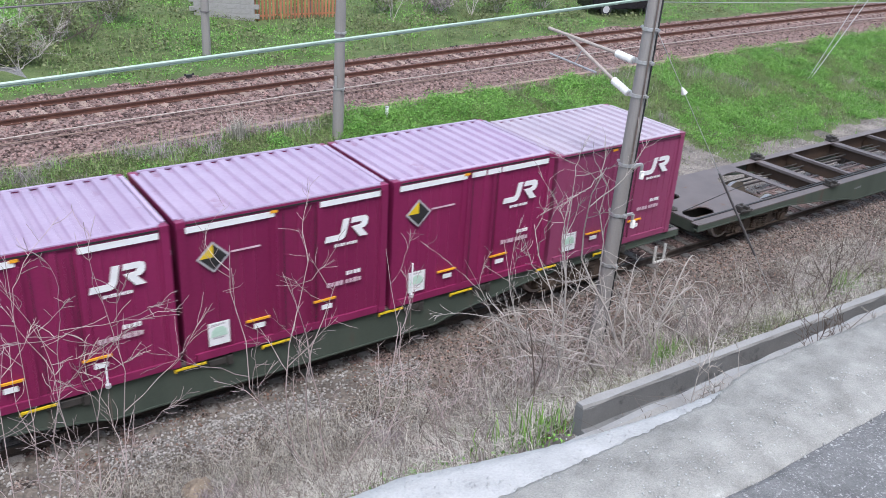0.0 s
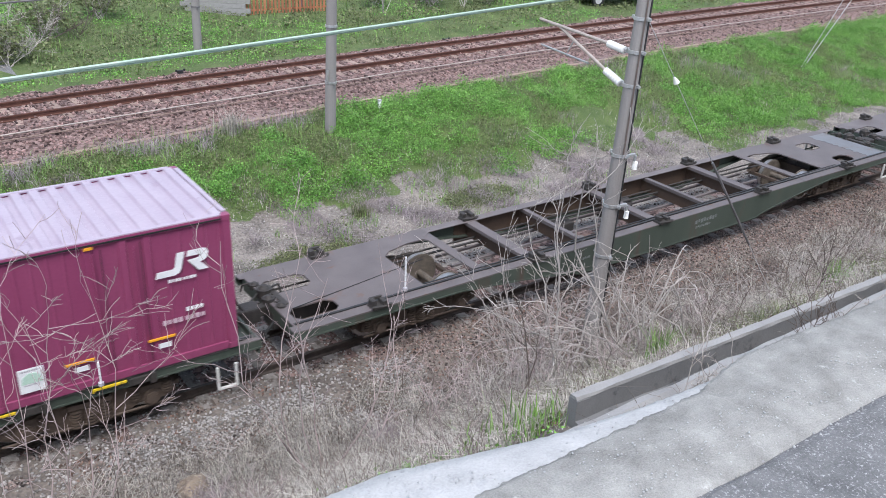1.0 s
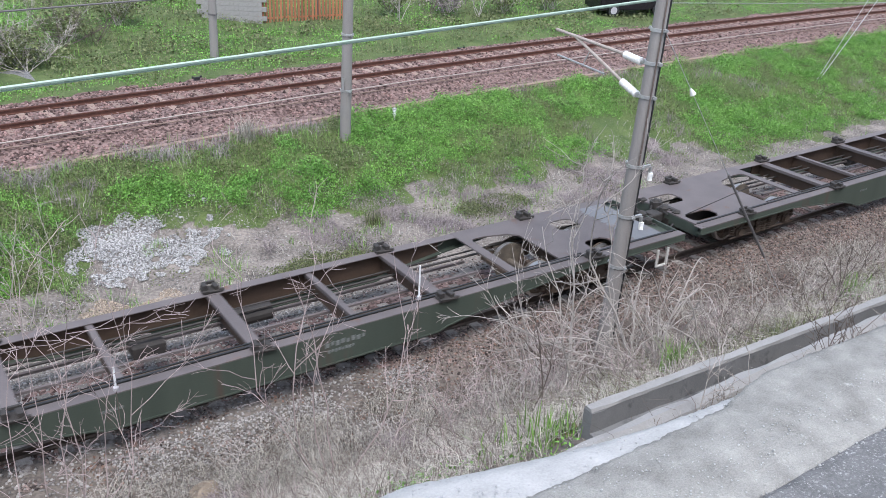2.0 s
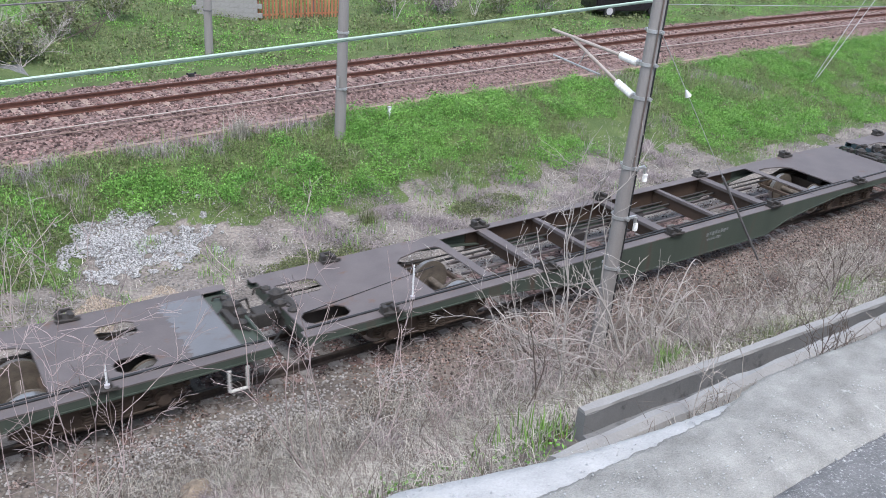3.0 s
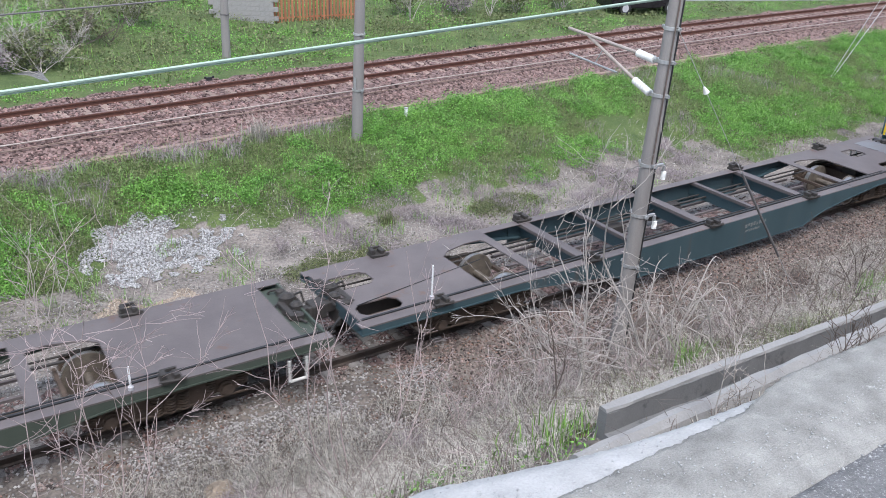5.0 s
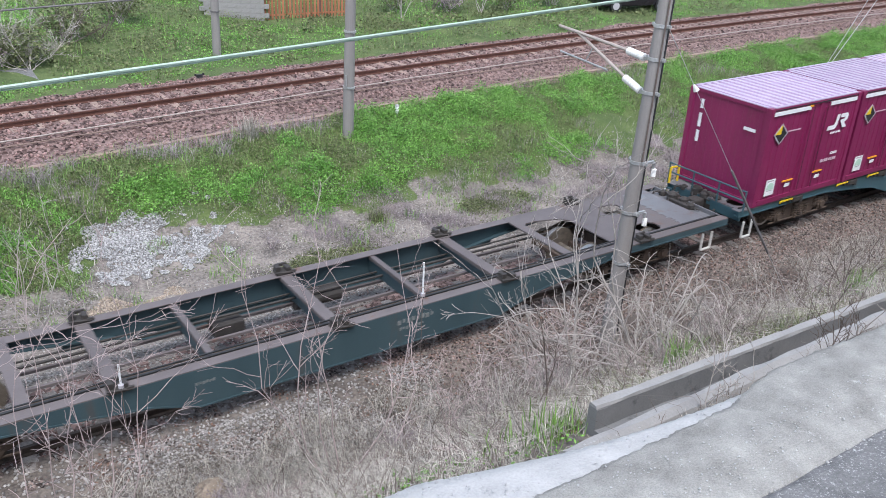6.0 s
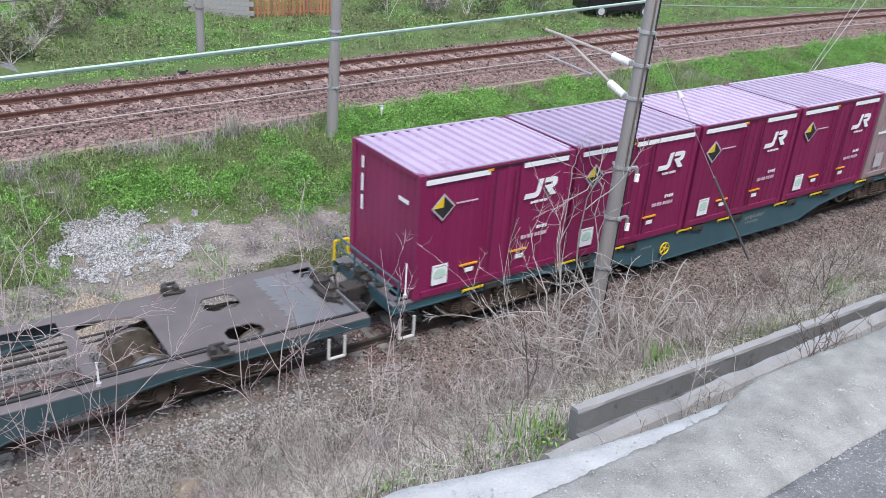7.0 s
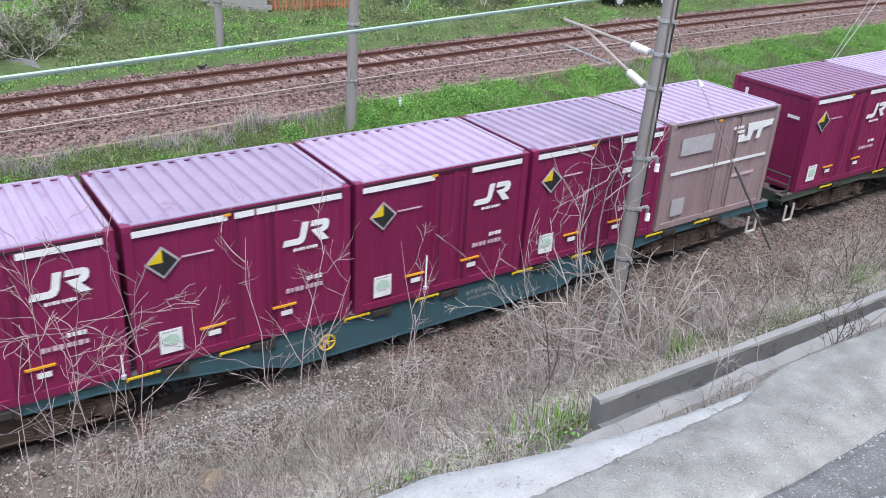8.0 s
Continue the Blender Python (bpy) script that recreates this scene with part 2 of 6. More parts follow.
def plate(outline, holes, thick):
    """A flat plate (outline and holes in x, y) of that thickness with its top at z = 0."""
    bm = bmesh.new()
    edges = []
    for loop in (outline, *holes):
        vs = [bm.verts.new((u, v, 0)) for u, v in loop]
        edges += [bm.edges.new((vs[i], vs[(i + 1) % len(vs)])) for i in range(len(vs))]
    bmesh.ops.triangle_fill(bm, edges=edges, use_beauty=True)
    out = bmesh.ops.extrude_face_region(bm, geom=bm.faces[:])
    bmesh.ops.translate(bm, verts=[g for g in out["geom"] if isinstance(g, bmesh.types.BMVert)], vec=(0, 0, -thick))
    return bm


def raw(name, verts, faces, material):
    me = bpy.data.meshes.new(name)
    me.from_pydata([tuple(v) for v in verts], [], faces)
    me.materials.append(material)
    return me


def tubes(name, lines, material, sides=4):
    """Polylines of (point, radius) as thin tapered tubes in one mesh."""
    verts, faces = [], []
    for line in lines:
        base = len(verts)
        for i, (p, r) in enumerate(line):
            q = Vector(line[min(i + 1, len(line) - 1)][0]) - Vector(line[max(i - 1, 0)][0])
            q = q.normalized() if q.length > 1e-9 else Vector((0, 0, 1))
            e = q.orthogonal().normalized()
            f = q.cross(e)
            for k in range(sides):
                a = 2 * math.pi * k / sides
                verts.append(Vector(p) + r * (math.cos(a) * e + math.sin(a) * f))
        for i in range(len(line) - 1):
            for k in range(sides):
                a, b = base + i * sides + k, base + i * sides + (k + 1) % sides
                faces.append((a, b, b + sides, a + sides))
    return raw(name, verts, faces, material)


# ---- the lie of the land ----
APEX, BEND = 10.24, 0.0008          # the near track is a wide arc
FAR_Z = 1.6                         # the far track lies on a bank


def track(s, side=0.0):
    """Place beside the near track's middle at s metres along it."""
    u = s - APEX
    return Vector((s - side * BEND * u, side + BEND * u * u / 2, 0))


def track_pose(s, z=0.0):
    p = track(s)
    return Matrix.Translation((p.x, p.y, z)) @ Matrix.Rotation(math.atan(BEND * (s - APEX)), 4, "Z")


def far_y(x):
    c = min(max(x, -25.0), 52.0)
    u = c - 4.75
    return 12.49 + 0.10 * u - 0.0011 * u * u + (x - c) * (0.10 - 0.0022 * u)


def lerp(x, pts):
    if x <= pts[0][0]:
        return pts[0][1]
    for (a, u), (b, v) in zip(pts, pts[1:]):
        if x <= b:
            return u + (v - u) * (x - a) / (b - a)
    return pts[-1][1]


def bump_at(x, y, size, high):
    return high * noise.noise((x / size, y / size, 3.7))


def level(x, y):
    """Height of the ground."""
    u = min(max(x, -60), 90) - APEX
    d = y - BEND * u * u / 2
    if d < 4.6:
        z = lerp(d, [(-12.0, 6.7), (-11.3, 5.9), (-10.4, 4.25), (-9.0, 3.84), (-8.2, 3.62), (-3.2, -0.42), (-2.1, -0.40), (-1.5, -0.168), (1.5, -0.168), (2.1, -0.40), (4.6, -0.25)])
        if -11.3 < d < -3:
            z += bump_at(x, y, 0.9, 0.10) + bump_at(x, y, 0.3, 0.04)
        elif d > 1.8:
            z += bump_at(x, y, 0.8, 0.06) * min(1, (d - 1.8))
        return z
    f = far_y(x)
    e = y - f
    if e < -3.3:
        t = (d - 4.6) / max(f - 3.3 - BEND * u * u / 2 - 4.6, 0.5)
        t = min(max(t, 0), 1)
        s = t * t * (3 - 2 * t)
        return -0.25 + s * (FAR_Z - 0.55 + 0.25) + bump_at(x, y, 1.1, 0.30) * math.sin(math.pi * t)
    z = lerp(e, [(-3.3, FAR_Z - 0.55), (-2.3, FAR_Z - 0.45), (-1.5, FAR_Z - 0.16), (1.5, FAR_Z - 0.16), (2.3, FAR_Z - 0.45), (4, FAR_Z - 0.4), (14, FAR_Z + 0.1), (60, FAR_Z + 0.4)])
    if e > 2.6:
        z += bump_at(x, y, 2.0, 0.12)
    return z


def tone(x, y):
    """Which cover the ground carries there: 0 scrub, 1 dirt, 2 turf, 3 ballast."""
    u = min(max(x, -60), 90) - APEX
    d = y - BEND * u * u / 2 + bump_at(x, y, 0.7, 0.5)
    e = y - far_y(x) + bump_at(x, y, 0.8, 0.35)
    if -0.75 < d < 1.3:
        return 3
    if d < 1.3:
        return 0
    if d < 5.9 + lerp(x, [(2.6, -0.5), (3.5, -0.1), (4.2, 1.1), (6.3, 1.0), (7.2, 0.0)]) - (1.6 if x > 24 else 0.0) + bump_at(x, y, 1.5, 0.9):
        return 1
    if e < -3.4:
        return 2
    return 3 if e < 2.7 else 2


def steps(*spans):
    out = []
    for a, b, n in spans:
        out += [a + (b - a) * i / n for i in range(n)]
    return out + [spans[-1][1]]


def ground_material():
    """Soil, dirt, turf and ballast, parted by the cover weights with ragged edges."""
    m = bpy.data.materials.new("ground_cover")
    m.use_nodes = True
    n, l = m.node_tree.nodes, m.node_tree.links
    p = n["Principled BSDF"]
    p.inputs["Roughness"].default_value = 1.0
    co = n.new("ShaderNodeTexCoord").outputs["Object"]
    big, fine, cell = n.new("ShaderNodeTexNoise"), n.new("ShaderNodeTexNoise"), n.new("ShaderNodeTexVoronoi")
    big.inputs["Scale"].default_value, big.inputs["Detail"].default_value = 1.3, 6
    fine.inputs["Scale"].default_value, fine.inputs["Detail"].default_value = 16, 4
    cell.inputs["Scale"].default_value = 14
    for t in (big, fine, cell):
        l.new(co, t.inputs["Vector"])
    mixf = n.new("ShaderNodeMixRGB")
    mixf.inputs[0].default_value = 0.5
    l.new(big.outputs[0], mixf.inputs[1]), l.new(fine.outputs[0], mixf.inputs[2])

    def ramp(src, a, b, lo=0.36, hi=0.64):
        r = n.new("ShaderNodeValToRGB")
        r.color_ramp.elements[0].position, r.color_ramp.elements[1].position = lo, hi
        r.color_ramp.elements[0].color, r.color_ramp.elements[1].color = (*a, 1), (*b, 1)
        l.new(src, r.inputs[0])
        return r.outputs[0]

    col = ramp(mixf.outputs[0], (0.066, 0.056, 0.049), (0.225, 0.192, 0.166))
    att = n.new("ShaderNodeVertexColor")
    att.layer_name = "cover"
    sep = n.new("ShaderNodeSeparateColor")
    l.new(att.outputs[0], sep.inputs[0])
    tones = (ramp(mixf.outputs[0], (0.095, 0.083, 0.074), (0.30, 0.262, 0.23), 0.38, 0.62), ramp(mixf.outputs[0], (0.05, 0.085, 0.024), (0.13, 0.17, 0.058)), ramp(cell.outputs["Color"], (0.055, 0.032, 0.027), (0.30, 0.205, 0.185), 0.1, 0.9))
    for k, t in enumerate(tones):
        add = n.new("ShaderNodeMath")
        add.operation = "MULTIPLY_ADD"
        add.inputs[1].default_value, add.inputs[2].default_value = 0.9, -0.45
        l.new(fine.outputs[0], add.inputs[0])
        s = n.new("ShaderNodeMath")
        s.operation = "ADD"
        l.new(sep.outputs[k], s.inputs[0]), l.new(add.outputs[0], s.inputs[1])
        w = ramp(s.outputs[0], (0, 0, 0), (1, 1, 1), 0.42, 0.58)
        mx = n.new("ShaderNodeMixRGB")
        l.new(w, mx.inputs[0]), l.new(col, mx.inputs[1]), l.new(t, mx.inputs[2])
        col = mx.outputs[0]
    l.new(col, p.inputs["Base Color"])
    bp = n.new("ShaderNodeBump")
    bp.inputs["Strength"].default_value, bp.inputs["Distance"].default_value = 0.9, 0.04
    l.new(fine.outputs[0], bp.inputs["Height"]), l.new(bp.outputs[0], p.inputs["Normal"])
    return m


def build_ground():
    xs = steps((-2500, -300, 6), (-300, -30, 10), (-30, -3, 30), (-3, 40, 150), (40, 90, 70), (90, 400, 14), (400, 3000, 6))
    ys = steps((-2500, -200, 6), (-200, -14, 8), (-14, 24, 170), (24, 60, 40), (60, 300, 10), (300, 3500, 6))
    verts = [(x, y, level(x, y) if y > -12 else 6.7) for y in ys for x in xs]
    w = len(xs)
    faces = [(j * w + i, j * w + i + 1, (j + 1) * w + i + 1, (j + 1) * w + i) for j in range(len(ys) - 1) for i in range(w - 1)]
    me = raw("ground", verts, faces, ground_material())
    cover = me.color_attributes.new("cover", "FLOAT_COLOR", "POINT")
    data = []
    for x, y, _ in verts:
        k = tone(x, y)
        data += [float(k == 1), float(k == 2), float(k == 3), 1.0]
    cover.data.foreach_set("color", data)
    me.polygons.foreach_set("use_smooth", [True] * len(faces))
    tagged(new("ground", me), "scrubby railway slope with dirt, turf and ballast", "ground", kind="structure")


build_ground()


# ---- tracks ----
RAIL = [(-0.06, 0), (0.06, 0), (0.06, 0.015), (0.012, 0.03), (0.012, 0.105), (0.034, 0.115), (0.034, 0.15), (-0.034, 0.15), (-0.034, 0.115), (-0.012, 0.105), (-0.012, 0.03), (-0.06, 0.015)]


def sweep(name, path, profile, material):
    """A profile (across, up) drawn along a path of points."""
    verts, faces, n = [], [], len(profile)
    for i, p in enumerate(path):
        q = Vector(path[min(i + 1, len(path) - 1)]) - Vector(path[max(i - 1, 0)])
        side = Vector((-q.y, q.x, 0)).normalized()
        verts += [Vector(p) + side * u + Vector((0, 0, v)) for u, v in profile]
    for i in range(len(path) - 1):
        for k in range(n):
            a, b = i * n + k, i * n + (k + 1) % n
            faces.append((a, b, b + n, a + n))
    return raw(name, verts, faces, material)


def railway(name, label, at, x0, x1, gauge, top, sleeper_step, paved, stone, steel="rail"):
    """A track: rails and sleepers along at(s, side)."""
    t = tagged(new(name), label, "railway track", kind="structure")
    for side in (-gauge / 2 - 0.034, gauge / 2 + 0.034):
        pts = []
        s = x0
        while s <= x1:
            p = at(s, side)
            pts.append((p.x, p.y, top - 0.15))
            s += 2.0
        part("rail", sweep("rail", pts, RAIL, M[steel]), None, t, "brown steel rail")
    half = gauge / 2 + 0.5
    bm = extrude(bmesh.new(), [(-half, -0.15), (half, -0.15), (half, 0.03), (half - 0.3, 0.05), (half - 0.45, 0.045), (-half + 0.45, 0.045), (-half + 0.3, 0.05), (-half, 0.03)], "x", -0.11, 0.11)
    me = mesh_of("sleeper", bm, M[stone])
    s = x0 + 0.3
    while s < x1:
        p, q = at(s), at(s + 0.1)
        m = Matrix.Translation((p.x, p.y, top - 0.19)) @ Matrix.Rotation(math.atan2(q.y - p.y, q.x - p.x), 4, "Z")
        if paved[0] < s < paved[1]:
            part("sleeper", me, None, t, m=m)
        s += sleeper_step
    return t


def far_at(s, side=0.0):
    q = (far_y(s + 0.5) - far_y(s - 0.5))
    n = Vector((-q, 1, 0)).normalized()
    return Vector((s, far_y(s), 0)) + n * side


railway("railway_near", "single railway track with rusty rails on sleepers", track, -60, 130, 1.067, 0.0, 0.62, (-8, 60), "pale_sleeper", "near_rail")
railway("railway_far", "rusty railway track on reddish ballast", far_at, -40, 120, 1.27, FAR_Z, 0.64, (-6, 90), "sleeper")

# ---- wagons ----
HALF = 9.93                          # half the frame's length
PITCH = 20.4


def wheelset():
    bm = bmesh.new()
    for y in (-0.535, 0.535):
        s = 1 if y > 0 else -1
        rod(bm, (0, y - 0.06, 0), (0, y + 0.06, 0), 0.40, 28)
        rod(bm, (0, y - s * 0.06, 0), (0, y - s * 0.09, 0), 0.43, 28)
        rod(bm, (0, y + s * 0.06, 0), (0, y + s * 0.12, 0), 0.14, 12)
        for k in range(4):
            a = k * math.pi / 2
            box(bm, (0.27 * math.cos(a), y + s * 0.062, 0.27 * math.sin(a)), (0.1, 0.02, 0.1))
    rod(bm, (0, -0.95, 0), (0, 0.95, 0), 0.075, 12)
    return mesh_of("wheelset", bm, M["wheel"])


def wheel_tread():
    """Running surface worn bright by the rail: a thin ring round a wheel."""
    verts, faces, n = [], [], 32
    for k in range(n):
        a = 2 * math.pi * k / n
        for y, r in ((-0.058, 0.398), (-0.058, 0.406), (0.058, 0.404), (0.058, 0.34), (0.066, 0.34), (0.066, 0.398)):
            verts.append((r * math.cos(a), y, r * math.sin(a)))
    for k in range(n):
        for j in range(6):
            a, b = k * 6 + j, k * 6 + (j + 1) % 6
            c, d = ((k + 1) % n) * 6 + (j + 1) % 6, ((k + 1) % n) * 6 + j
            faces.append((a, b, c, d))
    return raw("tread", verts, faces, M["tread"])


def bogie_frame():
    bm = bmesh.new()
    for y in (-0.92, 0.92):
        extrude(bm, [(-1.35, 0.42), (-1.15, 0.34), (-0.75, 0.36), (-0.45, 0.22), (0.45, 0.22), (0.75, 0.36), (1.15, 0.34), (1.35, 0.42), (1.3, 0.58), (0.9, 0.62), (0.5, 0.72), (-0.5, 0.72), (-0.9, 0.62), (-1.3, 0.58)], "y", y - 0.07, y + 0.07)
        for x in (-0.95, 0.95):
            rod(bm, (x, y - 0.13, 0.43), (x, y + 0.13, 0.43), 0.15, 12)
            box(bm, (x, y, 0.60), (0.34, 0.2, 0.1))
        s = 1 if y > 0 else -1
        for x in (-0.95, 0.95):
            rod(bm, (x, y + s * 0.13, 0.43), (x, y + s * 0.18, 0.43), 0.10, 12)
            for k in (-0.07, 0.07):
                for q in (-0.07, 0.07):
                    rod(bm, (x + k, y + s * 0.12, 0.43 + q), (x + k, y + s * 0.16, 0.43 + q), 0.018, 6)
            for k in range(4):
                rod(bm, (x - 0.26, y + s * 0.04, 0.44 + 0.05 * k), (x - 0.26, y + s * 0.04, 0.465 + 0.05 * k), 0.085, 10)
                rod(bm, (x + 0.26, y + s * 0.04, 0.44 + 0.05 * k), (x + 0.26, y + s * 0.04, 0.465 + 0.05 * k), 0.085, 10)
        for x in (-0.22, 0.0, 0.22):
            for k in range(6):
                rod(bm, (x, y + s * 0.08, 0.28 + 0.055 * k), (x, y + s * 0.08, 0.31 + 0.055 * k), 0.095, 10)
        rod(bm, (-1.3, y + s * 0.1, 0.30), (1.3, y + s * 0.1, 0.27), 0.022, 6)
        box(bm, (0, y + s * 0.1, 0.66), (0.66, 0.1, 0.08))
    box(bm, (0, 0, 0.52), (0.42, 2.0, 0.22))
    for x in (-0.62, 0.62):
        box(bm, (x, 0, 0.4), (0.12, 1.5, 0.14))
    for x in (-1.42, 1.42):
        box(bm, (x, 0, 0.46), (0.08, 1.7, 0.08))
    return mesh_of("bogie_frame", bm, M["bogie"])


WHEELSET, TREAD, BOGIE = wheelset(), wheel_tread(), bogie_frame()
BOGIE_X, AXLE_X = 7.1, 0.95


def belly_line(belly):
    """The beam's lower edge from its far end to its near end."""
    lo = 0.29 if belly else 0.38
    half = [(HALF, 0.86), (6.3, 0.84), (4.9, 0.69), (3.9, 0.55), (3.3, lo + 0.07), (3.1, lo)]
    return half + [(-u, v) for u, v in reversed(half)]


def side_sill(y, belly):
    """Fish-bellied side beam with flanges, shallow over the bogies and deep in the middle."""
    bm = bmesh.new()
    outline = [(-HALF, 0.98), (HALF, 0.98)] + belly_line(belly)
    extrude(bm, outline, "y", y - 0.015, y + 0.015)
    return bm


def bottom_flange(y, belly):
    low = belly_line(belly)
    s = 1 if y > 0 else -1
    return extrude(bmesh.new(), low + [(u, v - 0.03) for u, v in reversed(low)], "y", y + s * 0.03, y - s * 0.14)


def hole(x, y, a, b, c=0.12):
    """An opening with cut corners, a by b."""
    a, b = a / 2, b / 2
    return [(x - a + c, y - b), (x + a - c, y - b), (x + a, y - b + c), (x + a, y + b - c), (x + a - c, y + b), (x - a + c, y + b), (x - a, y + b - c), (x - a, y - b + c)]


def end_deck(sign, w, plain=False):
    """Plated end of the frame, with its openings over the couplers and the wheels."""
    a = 5.55 if sign < 0 else 5.05
    b = 7.0 if sign < 0 else 6.4
    e = 9.84 if sign < 0 else 9.45
    o = [(sign * e, -w + 0.12), (sign * (e - 0.12), -w), (sign * a, -w), (sign * a, w), (sign * (e - 0.12), w), (sign * e, w - 0.12)]
    wheel = [(sign * (a + 0.22), -0.93), (sign * b, -0.93), (sign * b, 0.48), (sign * (b - 0.2), 0.66), (sign * (b - 0.75), 0.80), (sign * (a + 0.3), 0.80), (sign * (a + 0.22), 0.70)]
    x, long = (9.25, 0.9) if sign < 0 else (7.75, 0.66)
    holes = [wheel, hole(sign * x, 0.45, long, 0.55), hole(sign * x, -0.70, long, 0.45)]
    return plate(o, holes[:1] if plain else holes, 0.03)


def worn_plate():
    """The scuffed end of a deck, with a ragged edge where the brown coat begins."""
    edge = [(8.62 + 0.16 * noise.noise((k * 0.6, 2.0, 0)) + 0.10 * noise.noise((k * 1.9, 5.0, 0)), -1.0 + 0.05 * k) for k in range(41)]
    return plate([(9.42, 1.0), (9.42, -1.0)] + edge, [], 0.005)


MESHES = {}


def shared(key, make, material):
    if key not in MESHES:
        MESHES[key] = mesh_of(key[0], make(), material)
    return MESHES[key]


def coupler():
    bm = bmesh.new()
    box(bm, (0.15, 0, 0.86), (0.7, 0.16, 0.2), bevel=0.02)
    box(bm, (0.52, 0, 0.86), (0.22, 0.34, 0.3), bevel=0.04)
    box(bm, (0.63, 0.1, 0.86), (0.16, 0.1, 0.26), bevel=0.03)
    box(bm, (-0.12, 0, 0.86), (0.12, 0.6, 0.34), bevel=0.02)
    return bm


def hose():
    bm = bmesh.new()
    pts = [(0, 0, 0.8), (0.12, 0, 0.68), (0.22, 0, 0.55), (0.34, 0, 0.5), (0.46, 0, 0.55)]
    for a, b in zip(pts, pts[1:]):
        rod(bm, a, b, 0.03, 6)
    return bm


def step_loop():
    bm = bmesh.new()
    for a, b in (((-0.16, 0, 0.76), (-0.16, 0, 0.34)), ((0.16, 0, 0.76), (0.16, 0, 0.34)), ((-0.16, 0, 0.34), (0.16, 0, 0.34))):
        rod(bm, a, b, 0.03, 8)
    return bm


def lock_bracket():
    bm = boxes(((0, 0, 0.03), (0.34, 0.24, 0.06)), ((-0.11, 0.02, 0.10), (0.10, 0.15, 0.12)), ((0.09, -0.02, 0.09), (0.10, 0.18, 0.10)), ((0.0, 0.11, 0.13), (0.26, 0.05, 0.06)), ((0.17, -0.11, 0.05), (0.12, 0.05, 0.05)), bevel=0.012)
    rod(bm, (-0.2, -0.1, 0.06), (0.2, -0.13, 0.03), 0.018, 6)
    return bm


def brake_gear(r):
    """A brake chamber with its clamp and pipe ends."""
    bm = rod(bmesh.new(), (0, 0, 0), (0, 0, r * 1.1), r, 12)
    rod(bm, (0, 0, r * 1.1), (0, 0, r * 1.5), r * 0.8, 12, r * 0.4)
    box(bm, (r * 0.9, 0, r * 0.6), (r * 0.7, r * 0.9, r * 0.6), bevel=0.008)
    for a, b in (((r, 0, r), (r * 2.4, r, r * 0.6)), ((r * 2.4, r, r * 0.6), (r * 2.8, r, -r)), ((-r, 0, r * 0.5), (-r * 2.2, -r, r * 0.3))):
        rod(bm, a, b, 0.022, 6)
    return bm


def handwheel():
    bm = bmesh.new()
    n = 20
    for k in range(n):
        a, b = 2 * math.pi * k / n, 2 * math.pi * (k + 1) / n
        rod(bm, (0.2 * math.cos(a), 0, 0.2 * math.sin(a)), (0.2 * math.cos(b), 0, 0.2 * math.sin(b)), 0.022, 6)
    for k in range(5):
        a = 2 * math.pi * k / 5
        rod(bm, (0, 0, 0), (0.2 * math.cos(a), 0, 0.2 * math.sin(a)), 0.018, 6)
    rod(bm, (0, -0.03, 0), (0, 0.06, 0), 0.05, 8)
    return bm


WHEELSETS, MOVERS = [], []


